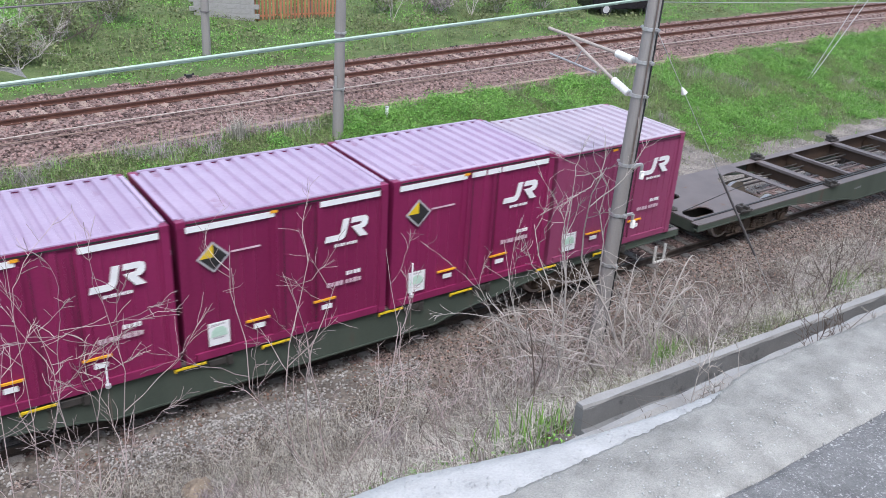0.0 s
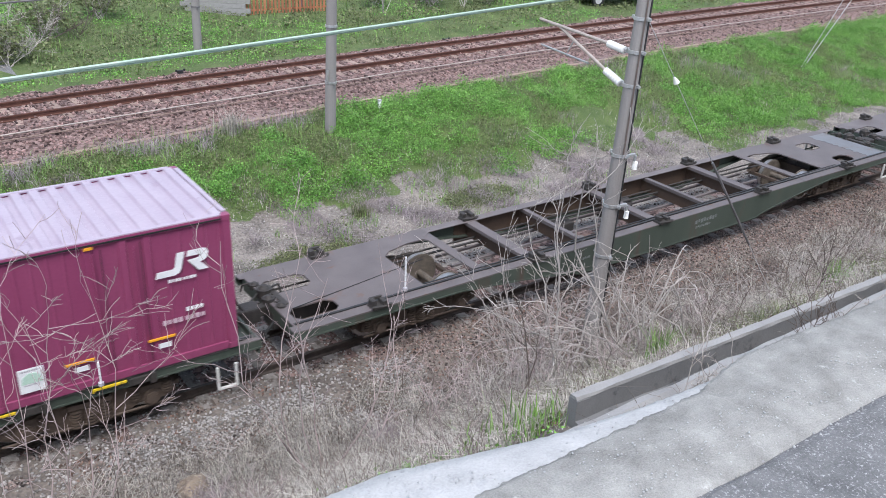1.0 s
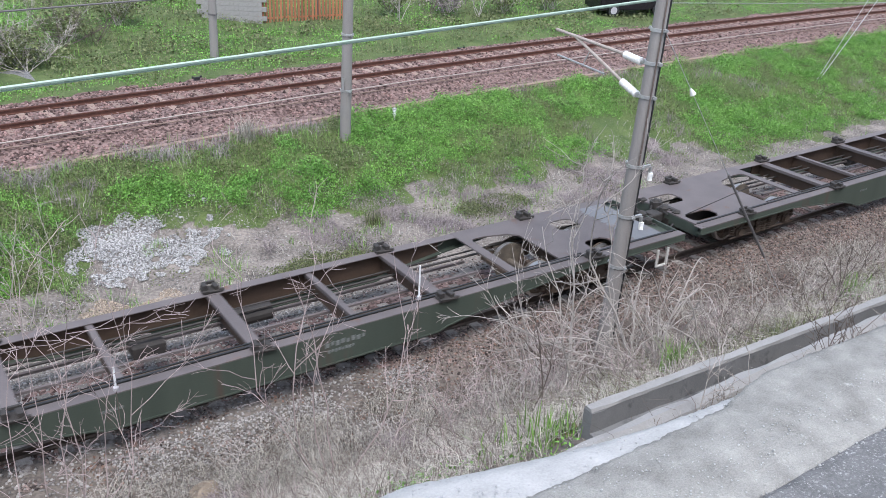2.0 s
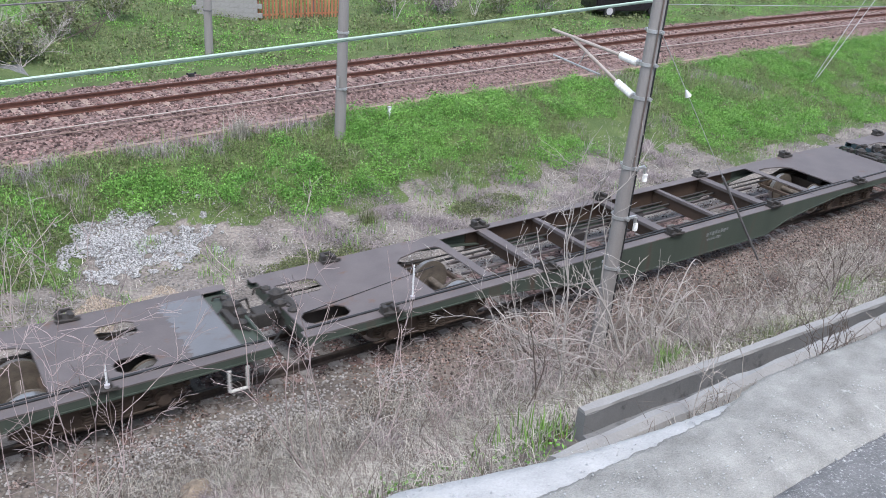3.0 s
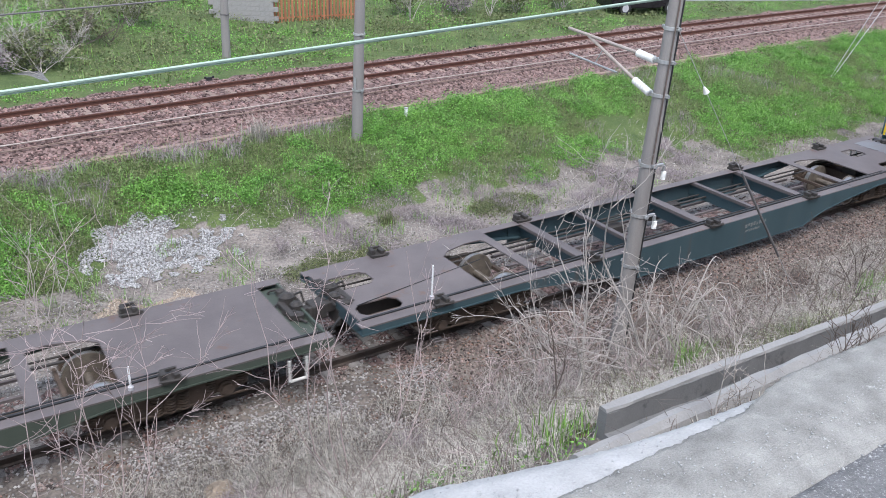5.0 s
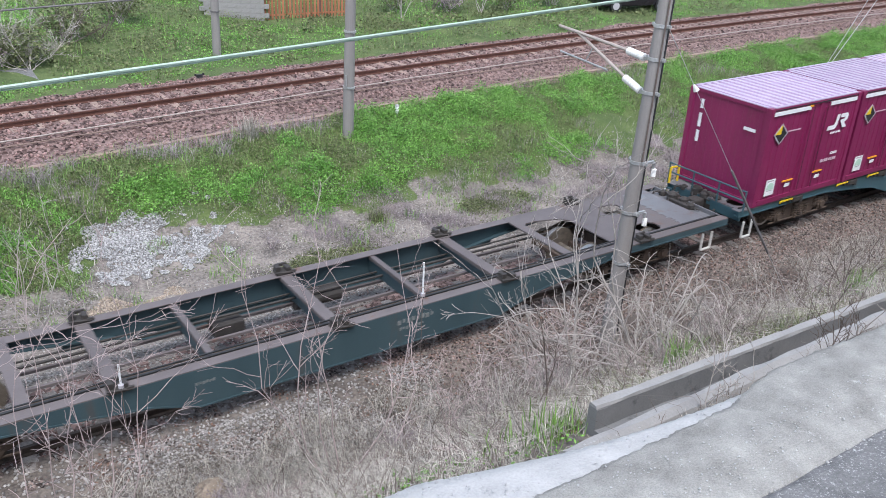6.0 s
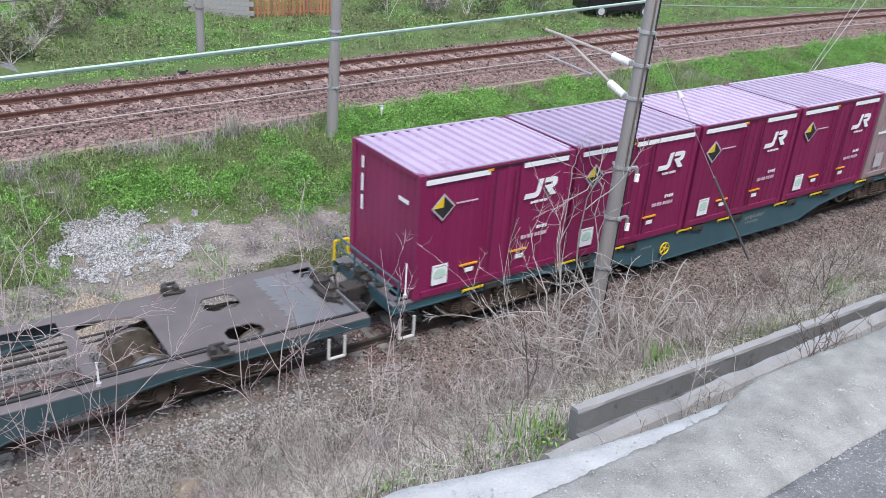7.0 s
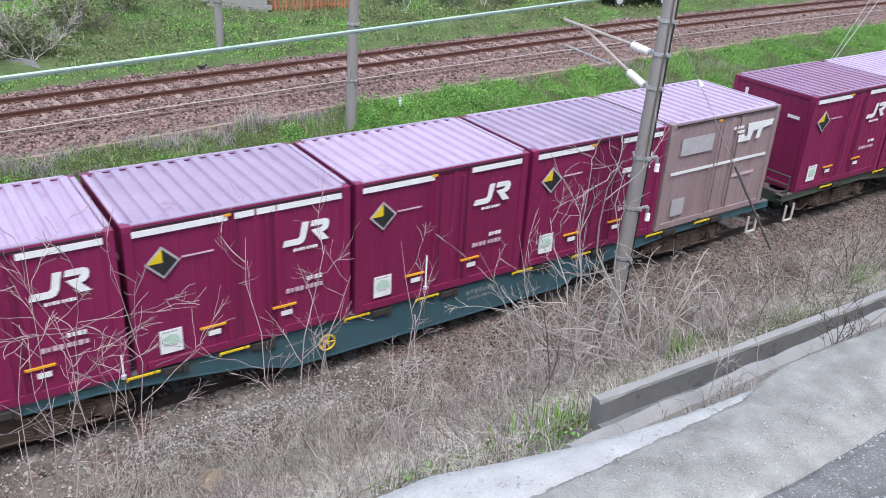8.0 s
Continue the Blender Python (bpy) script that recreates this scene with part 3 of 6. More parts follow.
def wagon(n, label, paint, deck, inner, belly, loaded, pale=False, plain=False):
    """Container flat wagon number n of the train, on two bogies."""
    w = thing("flat_wagon", label, "railway wagon", "wagons of the freight train")
    key = paint + ("b" if belly else "") + ("l" if loaded else "")
    side = 1.13 if loaded else 1.26
    for y, s in ((-side, -1), (side, 1)):
        sill = part("side_sill", shared(("side_sill", key, s), lambda: side_sill(y, belly), M[paint]), None, w)
        part("bottom_flange", shared(("bottom_flange", key, s), lambda: bottom_flange(y, belly), M[paint]), None, sill, "dirty lower flange")
        top = lambda: boxes(((0, y - s * 0.10, 0.990), (2 * HALF, 0.22, 0.02)), bevel=0.004)
        part("top_flange", shared(("top_flange", deck, s, loaded), top, M[deck]), None, sill, "worn top flange")
        for x in (-8.2, -4.35, -0.5, 3.25, 7.1):
            part("bracket", shared(("bracket", "under"), lock_bracket, M["under"]), None, sill, m=pose(x, y - s * 0.05, 1.0))
        if s < 0:
            # faded stencils
            if not loaded or paint == "frame_blue":
                for bx, bz, lw, lh in ((1.1, 0.76, 0.9, 0.09), (1.0, 0.62, 0.6, 0.06), (-3.0, 0.72, 0.35, 0.05)):
                    part("stencil", shared(("stencil", lw), lambda: boxes(*[((-lw / 2 + lh * (0.5 + 1.15 * k), 0, 0.2 * lh * (k % 2)), (lh * (0.9, 0.6, 0.8)[k % 3], 0.004, lh * (1.0, 0.8, 1.1)[k % 3])) for k in range(int(lw / lh / 1.15))]), M["stencil"]), None, sill, "faint stencil bars", m=pose(bx, y - 0.018, bz))
    for s in (-1, 1):
        if pale and s > 0:
            part("worn_plate", shared(("worn_plate", "p"), worn_plate, M["deck_pale"]), None, w, "blue-grey worn end plate", m=pose(0, 0, 1.010))
        part("end_deck", shared(("end_deck", deck, s, loaded, plain and s > 0), lambda: end_deck(s, 1.16 if loaded else 1.28, plain and s > 0), M[deck]), None, w, "plated deck end with openings", m=pose(0, 0, 1.004))
        part("end_beam", shared(("end_beam", paint), lambda: boxes(((0, 0, 0.86), (0.06, 2.24, 0.26)), bevel=0.01), M[paint]), None, w, m=pose(s * (HALF - (0.04 if s > 0 else 0.12)), 0, -0.02))
        part("coupler", shared(("coupler", "c"), coupler, M["under"]), None, w, "dark knuckle coupler", m=pose(s * (HALF - 0.2), 0, 0, 0, 0, 0 if s > 0 else 180))
        for y in (-0.42, 0.42):
            part("brake_hose", shared(("brake_hose", "h"), hose, M["black"]), None, w, m=pose(s * (HALF - 0.02), y, 0, 0, 0, 0 if s > 0 else 180))
        for y in (-1.27, 1.27) if s > 0 or loaded else ():
            part("step", shared(("step", "s"), step_loop, M["cream"]), None, w, "pale metal shunter's step", m=pose(s * (HALF - 0.25 if s < 0 else 9.25), y, 0))
        if s > 0:
            part("end_platform", shared(("end_platform", paint), lambda: boxes(((9.66, 0, 0.90), (0.46, 2.1, 0.03)), ((9.86, 0, 0.96), (0.04, 2.1, 0.12)), bevel=0.008), M[paint if loaded else "deck_pale"]), None, w, "lowered platform over the coupler")
        for k, (gy, gx, r) in enumerate(((0.34, 0.1, 0.15), (0.02, 0.16, 0.12), (-0.3, 0.06, 0.10), (0.7, 0.14, 0.09))):
            part("brake_gear", shared(("brake_gear", r), lambda: brake_gear(r), M["under"]), None, w, "dark brake gear at the wagon's end", m=pose(s * (HALF - 0.28 + gx), gy, 0.93, 0, 0, 40 * k))
        b = part("bogie", BOGIE, None, w, "brown bogie caked with brake dust", m=pose(s * BOGIE_X, 0, 0))
        for x in (-AXLE_X, AXLE_X):
            ws = part("wheelset", WHEELSET, None, b, "steel wheelset", m=pose(x, 0, 0.43))
            for ty in (-0.535, 0.535):
                part("tread", TREAD, None, ws, "bright running surface", m=pose(0, ty, 0, 0, 0, 0 if ty > 0 else 180))
            WHEELSETS.append((ws, x))
    for x, big in ((-4.35, 1), (-2.75, 0), (-0.5, 1), (1.46, 0), (3.25, 1)):
        part("cross_beam", shared(("cross_beam", deck, big, loaded), lambda: boxes(((0, 0, 0.93), (0.24 if big else 0.12, 2.04 if loaded else 2.3, 0.08)), bevel=0.006), M[deck]), None, w, m=pose(x, 0, 0.02 if big else 0.0))
        part("beam_web", shared(("beam_web", inner, loaded), lambda: boxes(((0, 0, 0.75), (0.03, 2.1 if loaded else 2.38, 0.30))), M[inner]), None, w, m=pose(x, 0, 0))
    for k in (-0.5, 0.2, 0.75):
        part("floor_bar", shared(("floor_bar", "b"), lambda: boxes(((0, 0, 0.52), (10.6, 0.06, 0.05))), M["deck"]), None, w, m=pose(-0.2, k, 0))
    inner_web = shared(("inner_web", inner, loaded), lambda: boxes(((0, 1.10 if loaded else 1.225, 0.70), (9.4, 0.02, 0.5))), M[inner])
    part("inner_web", inner_web, None, w, "stained inner face of the side beam")
    for s in (-1, 1):
        part("centre_sill", shared(("centre_sill", "under"), lambda: boxes(((0, 0, 0.66), (2.9, 0.44, 0.34)), bevel=0.02), M["under"]), None, w, m=pose(s * 8.4, 0, 0))
    for y, z, r in ((-0.55, 0.74, 0.035), (-0.68, 0.76, 0.022), (0.62, 0.72, 0.03), (0.85, 0.70, 0.022)):
        part("brake_pipe", shared(("brake_pipe", r), lambda: rod(bmesh.new(), (-9.4, 0, 0), (9.4, 0, 0), r, 6), M["bogie" if r > 0.03 else "under"]), None, w, m=pose(0, y, z))
    part("brake_cylinder", shared(("brake_cylinder", "u"), lambda: rod(bmesh.new(), (-0.5, 0.75, 0.55), (0.5, 0.75, 0.55), 0.17, 14), M["under"]), None, w)
    part("air_tank", shared(("air_tank", "u"), lambda: rod(bmesh.new(), (1.2, -0.75, 0.52), (2.3, -0.75, 0.52), 0.2, 14), M["under"]), None, w, "air tank hung in the frame")
    part("valve_box", shared(("valve_box", "u"), lambda: boxes(((-1.9, 0.7, 0.48), (0.6, 0.4, 0.22)), bevel=0.02), M["under"]), None, w)
    part("cable_run", shared(("cable_run", "k"), lambda: boxes(((0, -1.02, 1.012), (19.6, 0.05, 0.03))), M["black"]), None, w, "black cable along the deck")
    part("cable_run", shared(("cable_run", "k2"), lambda: boxes(((0, -0.92, 1.008), (14.0, 0.03, 0.02))), M["black"]), None, w, "black cable along the deck")
    part("pull_rod", shared(("pull_rod", "k"), lambda: rod(bmesh.new(), (-9.6, -0.5, 1.01), (-6.4, 0.0, 1.0), 0.012, 6), M["black"]), None, w, "thin rod across the deck")
    if loaded:
        for x in (-8.1, -5.6, -4.1, -1.8, -0.3, 2.0, 3.6, 5.8, 7.4):
            part("lock_lever", shared(("lock_lever", "y"), lambda: boxes(((0, 0, 0), (0.52, 0.03, 0.042)), ((-0.25, 0, -0.025), (0.03, 0.03, 0.05)), bevel=0.008), M["yellow"]), None, w, "yellow locking lever", m=pose(x, -1.20, 0.965))
            part("lock_foot", shared(("lock_foot", "u"), lambda: boxes(((0, 0, 0), (0.3, 0.10, 0.12)), ((0.22, 0.0, -0.03), (0.1, 0.08, 0.18)), ((-0.3, 0.0, 0.0), (0.08, 0.07, 0.08)), bevel=0.01), M["under"]), None, w, "greasy lock under the lever", m=pose(x + 0.45, -1.17, 0.92))
        if paint == "frame_blue":
            part("handwheel", shared(("handwheel", "y"), handwheel, M["yellow"]), None, w, "yellow handbrake wheel", m=pose(-2.4, -1.20, 0.60) @ Matrix.Diagonal((0.75, 0.75, 0.75, 1)))
        for z in (1.28, 1.52):
            part("end_bar", shared(("end_bar", paint), lambda: rod(bmesh.new(), (0, -1.2, 0), (0, 1.2, 0), 0.022, 8), M[paint]), None, w, m=pose(-HALF + 0.06, 0, z))
        for y in (-1.2, -0.4, 0.4, 1.2):
            part("end_post", shared(("end_post", paint), lambda: rod(bmesh.new(), (0, 0, 0.98), (0, 0, 1.54), 0.022, 8), M[paint]), None, w, m=pose(-HALF + 0.06, y, 0))
        part("end_rail", shared(("end_rail", "y"), step_loop, M["yellow"]), None, w, "yellow grab rail", m=pose(-HALF + 0.15, 1.1, 1.76, 180))
    MOVERS.append((w, -9.5 + PITCH * n))
    return w


wagon(0, "grey-green container wagon loaded with purple containers", "frame_green", "deck", "under", False, True)
wagon(1, "empty brown-decked container wagon with green side beams", "frame_green", "deck", "frame_rust", False, False, pale=True)
wagon(2, "empty rusty container wagon with dark green side beams", "frame_green", "deck", "frame_rust", True, False, plain=True)
wagon(3, "empty container wagon with blue-green side beams", "frame_teal", "deck", "frame_teal", True, False, pale=True)
wagon(4, "teal container wagon loaded with five containers", "frame_blue", "deck_pale", "under", True, True)
wagon(5, "dark container wagon loaded with purple containers", "frame_green", "deck", "under", False, True)

# ---- containers ----
CL, CW, CH = 3.715, 2.45, 2.5
CPITCH = 3.82


def toothed(length, teeth, depth):
    """Offsets along one side: (place, depth) for ribs at the given (centre, width, height)."""
    out = []
    for c, w, h in sorted(teeth):
        out += [(c - w / 2 - 0.012, depth), (c - w / 2, depth - h), (c + w / 2, depth - h), (c + w / 2 + 0.012, depth)]
    return out


def c_body():
    """Walls pressed into ribs: the plan's outline drawn up."""
    x, y = CL / 2, CW / 2
    side = toothed(CL, [(k, 0.10, 0.03) for k in (-0.30, 0.20, 0.55)] + [(-1.50 + 0.22 * k, 0.02, 0.012) for k in range(5)] + [(0.85 + 0.2 * k, 0.02, 0.012) for k in range(5)], 0.035)
    end = toothed(CW, [(-0.96 + 0.24 * k, 0.10, 0.005) for k in range(9)], 0.035)
    o = []
    for u, d in side:
        o.append((u, -y + d))
    o += [(x - 0.14, -y + 0.035), (x - 0.13, -y), (x, -y), (x, -y + 0.13), (x - 0.035, -y + 0.14)]
    for u, d in end:
        o.append((x - d, u))
    o += [(x - 0.035, y - 0.14), (x, y - 0.13), (x, y), (x - 0.13, y), (x - 0.14, y - 0.035)]
    for u, d in reversed(side):
        o.append((u, y - d))
    o += [(-x + 0.14, y - 0.035), (-x + 0.13, y), (-x, y), (-x, y - 0.13), (-x + 0.035, y - 0.14)]
    for u, d in reversed(end):
        o.append((-x + d, u))
    o += [(-x + 0.035, -y + 0.14), (-x, -y + 0.13), (-x, -y), (-x + 0.13, -y), (-x + 0.14, -y + 0.035)]
    return extrude(bmesh.new(), o, "z", 0.02, CH - 0.05)


def c_roof():
    """Sheet roof pressed into cross ribs."""
    bm = bmesh.new()
    n = 13
    span, y = CL - 0.16, CW / 2 - 0.02
    outline = []
    for k in range(n):
        a = -span / 2 + span * k / n
        p = span / n
        outline += [(a, CH - 0.036), (a + p * 0.34, CH - 0.036), (a + p * 0.44, CH + 0.013), (a + p * 0.90, CH + 0.013)]
    outline += [(span / 2, CH - 0.036), (span / 2, CH - 0.08), (-span / 2, CH - 0.08)]
    extrude(bm, outline, "y", -y + 0.05, y - 0.05)
    return bm


def c_casting():
    bm = box(bmesh.new(), (0, 0, 0), (0.15, 0.14, 0.11), bevel=0.012)
    return bm


def strip(w, h, d=0.006):
    return boxes(((0, 0, 0), (w, d, h)))


def flat(poly, d=0.006):
    return extrude(bmesh.new(), poly, "y", -d, 0)


def bars(*rows):
    """Rows of short dashes, each row (x0, x1, z, height), standing for small lettering."""
    bm = bmesh.new()
    for x0, x1, z, h in rows:
        x, k = x0, 0
        while x < x1 - 0.02:
            w = h * (0.75, 0.6, 0.9, 0.7)[k % 4]
            box(bm, (x + w / 2, 0, z), (w, 0.005, h * (1.0, 0.85, 0.95)[k % 3]))
            x += w + h * (0.22, 0.3, 0.2, 0.55)[k % 4]
            k += 1
    return bm


HOOK = [(-0.40, -0.18), (-0.10, -0.18), (-0.03, -0.15), (0.01, -0.08), (0.075, 0.20), (-0.045, 0.20), (-0.095, -0.04), (-0.13, -0.07), (-0.37, -0.07)]
BLOCK = [(0.085, 0.20), (0.33, 0.20), (0.39, 0.17), (0.405, 0.11), (0.385, 0.03), (0.33, -0.02), (0.27, -0.03), (0.40, -0.18), (0.24, -0.18), (0.07, 0.035), (0.25, 0.05), (0.285, 0.10), (0.06, 0.10)]


def container(wagon_n, slot, style, label):
    """A 12-foot container. Styles: plain, full, early (no strip), grey."""
    c = thing("freight_container", label, "container", "containers on the train")
    paint = {"grey": "greybrown", "early": "purple_faded"}.get(style, "purple")
    body = part("body", shared(("body", paint), c_body, M[paint]), None, c)
    rk = {"dark": "roof_dark", "early": "roof_grey"}.get(style, "roof")
    part("roof", shared(("roof", rk), c_roof, M[rk]), None, c, "faded ribbed sheet roof with sky glare in its colour")
    for sx in (-1, 1):
        for sy in (-1, 1):
            for z in (0.055, CH - 0.052):
                part("corner_casting", shared(("corner_casting", paint), c_casting, M[paint]), None, c, m=pose(sx * (CL / 2 - 0.072), sy * (CW / 2 - 0.066), z))
    for sy in (-1, 1):
        for z, h in ((0.08, 0.14), (CH - 0.045, 0.09)):
            part("side_rail", shared(("side_rail", paint, h), lambda: boxes(((0, 0, 0), (CL - 0.32, 0.06, h)), bevel=0.01), M[paint]), None, c, m=pose(0, sy * (CW / 2 - 0.031), z))
        part("roof_edge", shared(("roof_edge", rk), lambda: boxes(((0, 0, 0), (CL - 0.3, 0.08, 0.03)), bevel=0.006), M[rk]), None, c, m=pose(0, sy * (CW / 2 - 0.045), CH + 0.004))
    for sx in (-1, 1):
        for z, h in ((0.08, 0.14), (CH - 0.045, 0.09)):
            part("end_rail", shared(("end_rail", paint, h), lambda: boxes(((0, 0, 0), (0.06, CW - 0.32, h)), bevel=0.01), M[paint]), None, c, m=pose(sx * (CL / 2 - 0.031), 0, z))
        part("roof_edge", shared(("roof_edge", rk, "e"), lambda: boxes(((0, 0, 0), (0.08, CW - 0.3, 0.03)), bevel=0.006), M[rk]), None, c, m=pose(sx * (CL / 2 - 0.045), 0, CH + 0.004))
    y = -CW / 2 - 0.004

    def stick(name, key, make, material, x, z, label="", parent=c, dy=0.0):
        ob = part(name, shared((name, key), make, M[material]), None, parent, label, m=pose(x, y - dy, z))
        if name == "lettering":
            tagged(ob, kind="stuff")

    gap = lambda: boxes(((0, 0, 0), (CL - 0.3, 0.012, 0.024)))
    stick("roof_seal", "g", gap, "black", 0, CH - 0.052, "dark seam under the roof edge")
    for k in (-0.12, 0.45):
        stick("door_gap", "d", lambda: boxes(((0, 0, 0), (0.009, 0.008, CH - 0.3))), "black", k, CH / 2, "dark joint of the side door")
    for k in (-0.24, 0.36):
        stick("lock_rod", paint, lambda: rod(bmesh.new(), (0, 0, -1.05), (0, 0, 1.05), 0.018, 6), paint, k, CH / 2, "locking rod of the door", dy=0.012)
    stick("hinge", "a", lambda: boxes(((0, 0, 0), (0.12, 0.03, 0.04))), "orange" if style != "grey" else "yellow", -0.28, CH - 0.10)
    if style == "grey":
        stick("panel", "g1", lambda: strip(1.05, 0.40), "silver", -0.92, 1.93, "dirty white panel")
        for k, (u, v) in enumerate(((-0.62, 0.16), (-0.54, 0.05), (-0.48, -0.06))):
            stick("emblem", "g2" + str(k), lambda: strip(0.34 - 0.06 * k, 0.06), "white", 1.05 + u, 1.98 + v, "worn white stripe of the emblem")
        stick("emblem", "g3", lambda: flat([(-0.34, 0.22), (0.60, 0.22), (0.56, 0.08), (0.22, 0.04), (0.16, -0.20), (0.02, -0.20), (0.07, 0.02), (-0.10, 0.02), (-0.18, -0.20), (-0.62, -0.20), (-0.60, -0.10), (-0.30, -0.08)]), "white", 1.08, 1.98, "worn white emblem", dy=0.004)
        stick("band", "g4", lambda: strip(3.3, 0.07), "white", 0, 1.34, "white band along the side")
        stick("sticker", "g5", lambda: strip(0.42, 0.42), "silver", -1.25, 0.5, "pale sticker")
        stick("lettering", "g6", lambda: strip(0.8, 0.08), "pale", 0.9, 0.95, "faint lettering bar")
    else:
        if style != "early":
            stick("white_strip", "s1", lambda: strip(1.45, 0.10), "white", -1.0, CH - 0.14, "white reflective strip")
            stick("white_strip", "s2", lambda: strip(1.15, 0.10), "white", 1.12, CH - 0.14, "white reflective strip")
            if style == "full":
                stick("white_strip", "s3", lambda: strip(0.32, 0.10), "white", -0.02 + 0.02, CH - 0.14, "white reflective strip")
                stick("white_strip", "s3", lambda: strip(0.32, 0.10), "white", 0.36, CH - 0.14, "white reflective strip")
            sq = 0.27
            stick("placard", "p0", lambda: flat([(-sq, 0), (0, -sq), (sq, 0), (0, sq)]), "silver", -1.32, 1.83, "diamond placard with grey border")
            i = sq - 0.045
            stick("placard_field", "p1", lambda: flat([(-i, 0), (0, 0), (0, i)]), "yellow", -1.32, 1.83, "yellow field", dy=0.004)
            stick("placard_field", "p2", lambda: flat([(0, i), (0, 0), (-i, 0), (0, -i), (i, 0)]), "black", -1.32, 1.83, "black field", dy=0.004)
            stick("lettering", "t0", lambda: strip(0.5, 0.03), "pale", -0.78, 1.86, "faint lettering bar")
        stick("logo", "j", lambda: flat(HOOK), "white", 1.02, 1.82, "white company mark")
        stick("logo", "r", lambda: flat(BLOCK), "white", 1.06, 1.82, "white company mark")
        stick("lettering", "t1", lambda: bars((-0.24, 0.24, 0, 0.055)), "white", 1.05, 1.55, "white lettering bar")
        stick("lettering", "t2", lambda: bars((-0.34, 0.34, 0, 0.085)), "pale", 1.0, 0.82, "faint lettering bar")
        stick("lettering", "t3", lambda: bars((-0.08, 0.22, 0, 0.075)), "white", 1.12, 0.98, "faint lettering bar")
        stick("sticker", "k1", lambda: strip(0.36, 0.42), "white", -1.3, 0.45, "white sticker with a green field")
        stick("sticker_field", "k2", lambda: flat([(-0.14, -0.06), (0.14, -0.06), (0.13, 0.04), (0.07, 0.11), (-0.04, 0.12), (-0.12, 0.05)]), "green_label", -1.3, 0.46, "pale green field", dy=0.004)
        stick("lettering", "k3", lambda: bars((-0.13, 0.13, 0.0, 0.03), (-0.11, 0.12, -0.25, 0.025)), "silver", -1.3, 0.62, "small grey lettering bars", dy=0.004)
        stick("marking", "o1", lambda: boxes(((0, 0, 0), (0.42, 0.03, 0.035))), "orange", -0.62, 0.52, "orange marking bar")
        stick("marking", "o1", lambda: boxes(((0, 0, 0), (0.42, 0.03, 0.035))), "orange", 0.62, 0.56, "orange marking bar")
        stick("label_plate", "l1", lambda: strip(0.2, 0.09), "white", -0.6, 0.40, "small white label")
        stick("label_plate", "l1", lambda: strip(0.2, 0.09), "white", 0.66, 0.42, "small white label")
        if style != "early":
            fx = -CL / 2 - 0.004
            part("lettering", shared(("lettering", "f1"), lambda: boxes(((0, 0, 0), (0.006, 0.09, 0.36)), ((0, 0, 0.42), (0.006, 0.09, 0.24)), ((0, 0, -0.42), (0.006, 0.09, 0.3))), M["white"]), None, c, "white lettering bars", m=pose(fx, 0.78, 1.72))
            part("lettering", shared(("lettering", "f2"), lambda: boxes(((0, 0, 0), (0.006, 0.34, 0.08))), M["white"]), None, c, "white lettering bar", m=pose(fx, -0.72, 1.88))
    if style == "early":
        c.scale = (1, 1, 0.958)
    MOVERS.append((c, -9.5 + PITCH * wagon_n + (slot - 2) * CPITCH))
    return c


PURPLE = "purple steel freight container with faded, glare-paled ribbed roof, on the wagon"
for k, style in enumerate(("plain", "plain", "plain", "full", "early")):
    container(0, k, style, "faded purple container without placard at the wagon's end" if style == "early" else PURPLE)
for k, style in enumerate(("plain", "full", "plain", "plain", "grey")):
    container(4, k, style, "grey-brown freight container with dirty white panels and band" if style == "grey" else PURPLE)
for k, style in enumerate(("dark", "plain", "dark", "plain", "plain")):
    container(5, k, style, PURPLE)


# ---- parapet, road and drain beside the camera ----
def worn(bm, amount, size):
    for v in bm.verts:
        v.co += Vector((0, noise.noise(v.co / size), noise.noise(v.co / size + Vector((9, 9, 9))))) * amount
    return bm


def lengthwise(profile, x0, x1, n, wobble, size, material, name):
    """A profile (y, z) drawn along x in n uneven steps."""
    verts, faces, w = [], [], len(profile)
    for i in range(n + 1):
        x = x0 + (x1 - x0) * i / n
        for k, (y, z) in enumerate(profile):
            s = Vector((x / size, k * 3.1, 0))
            verts.append((x, y + wobble * noise.noise(s), z + 0.6 * wobble * noise.noise(s + Vector((0, 0, 7)))))
    for i in range(n):
        for k in range(w):
            a, b = i * w + k, i * w + (k + 1) % w
            faces.append((a, b, b + w, a + w))
    faces += [tuple(range(w)), tuple(range(n * w, n * w + w))]
    me = raw(name, verts, faces, material)
    return me


KERB_END = 60.0


def flare(x):
    """How far the edging swings out over the slope towards its end, and draws in along the road."""
    return 0.165 * min(max(2.25 - x, 0.0), 1.1) ** 1.6 - lerp(x, [(2.2, 0.0), (3.3, 0.045)])


def slab_out(x):
    """The slab is broken back along a crack where the edging lies, and whole beyond it."""
    return lerp(x, [(2.28, 0.0), (2.42, 0.045), (2.6, 0.075), (3.3, 0.045)])


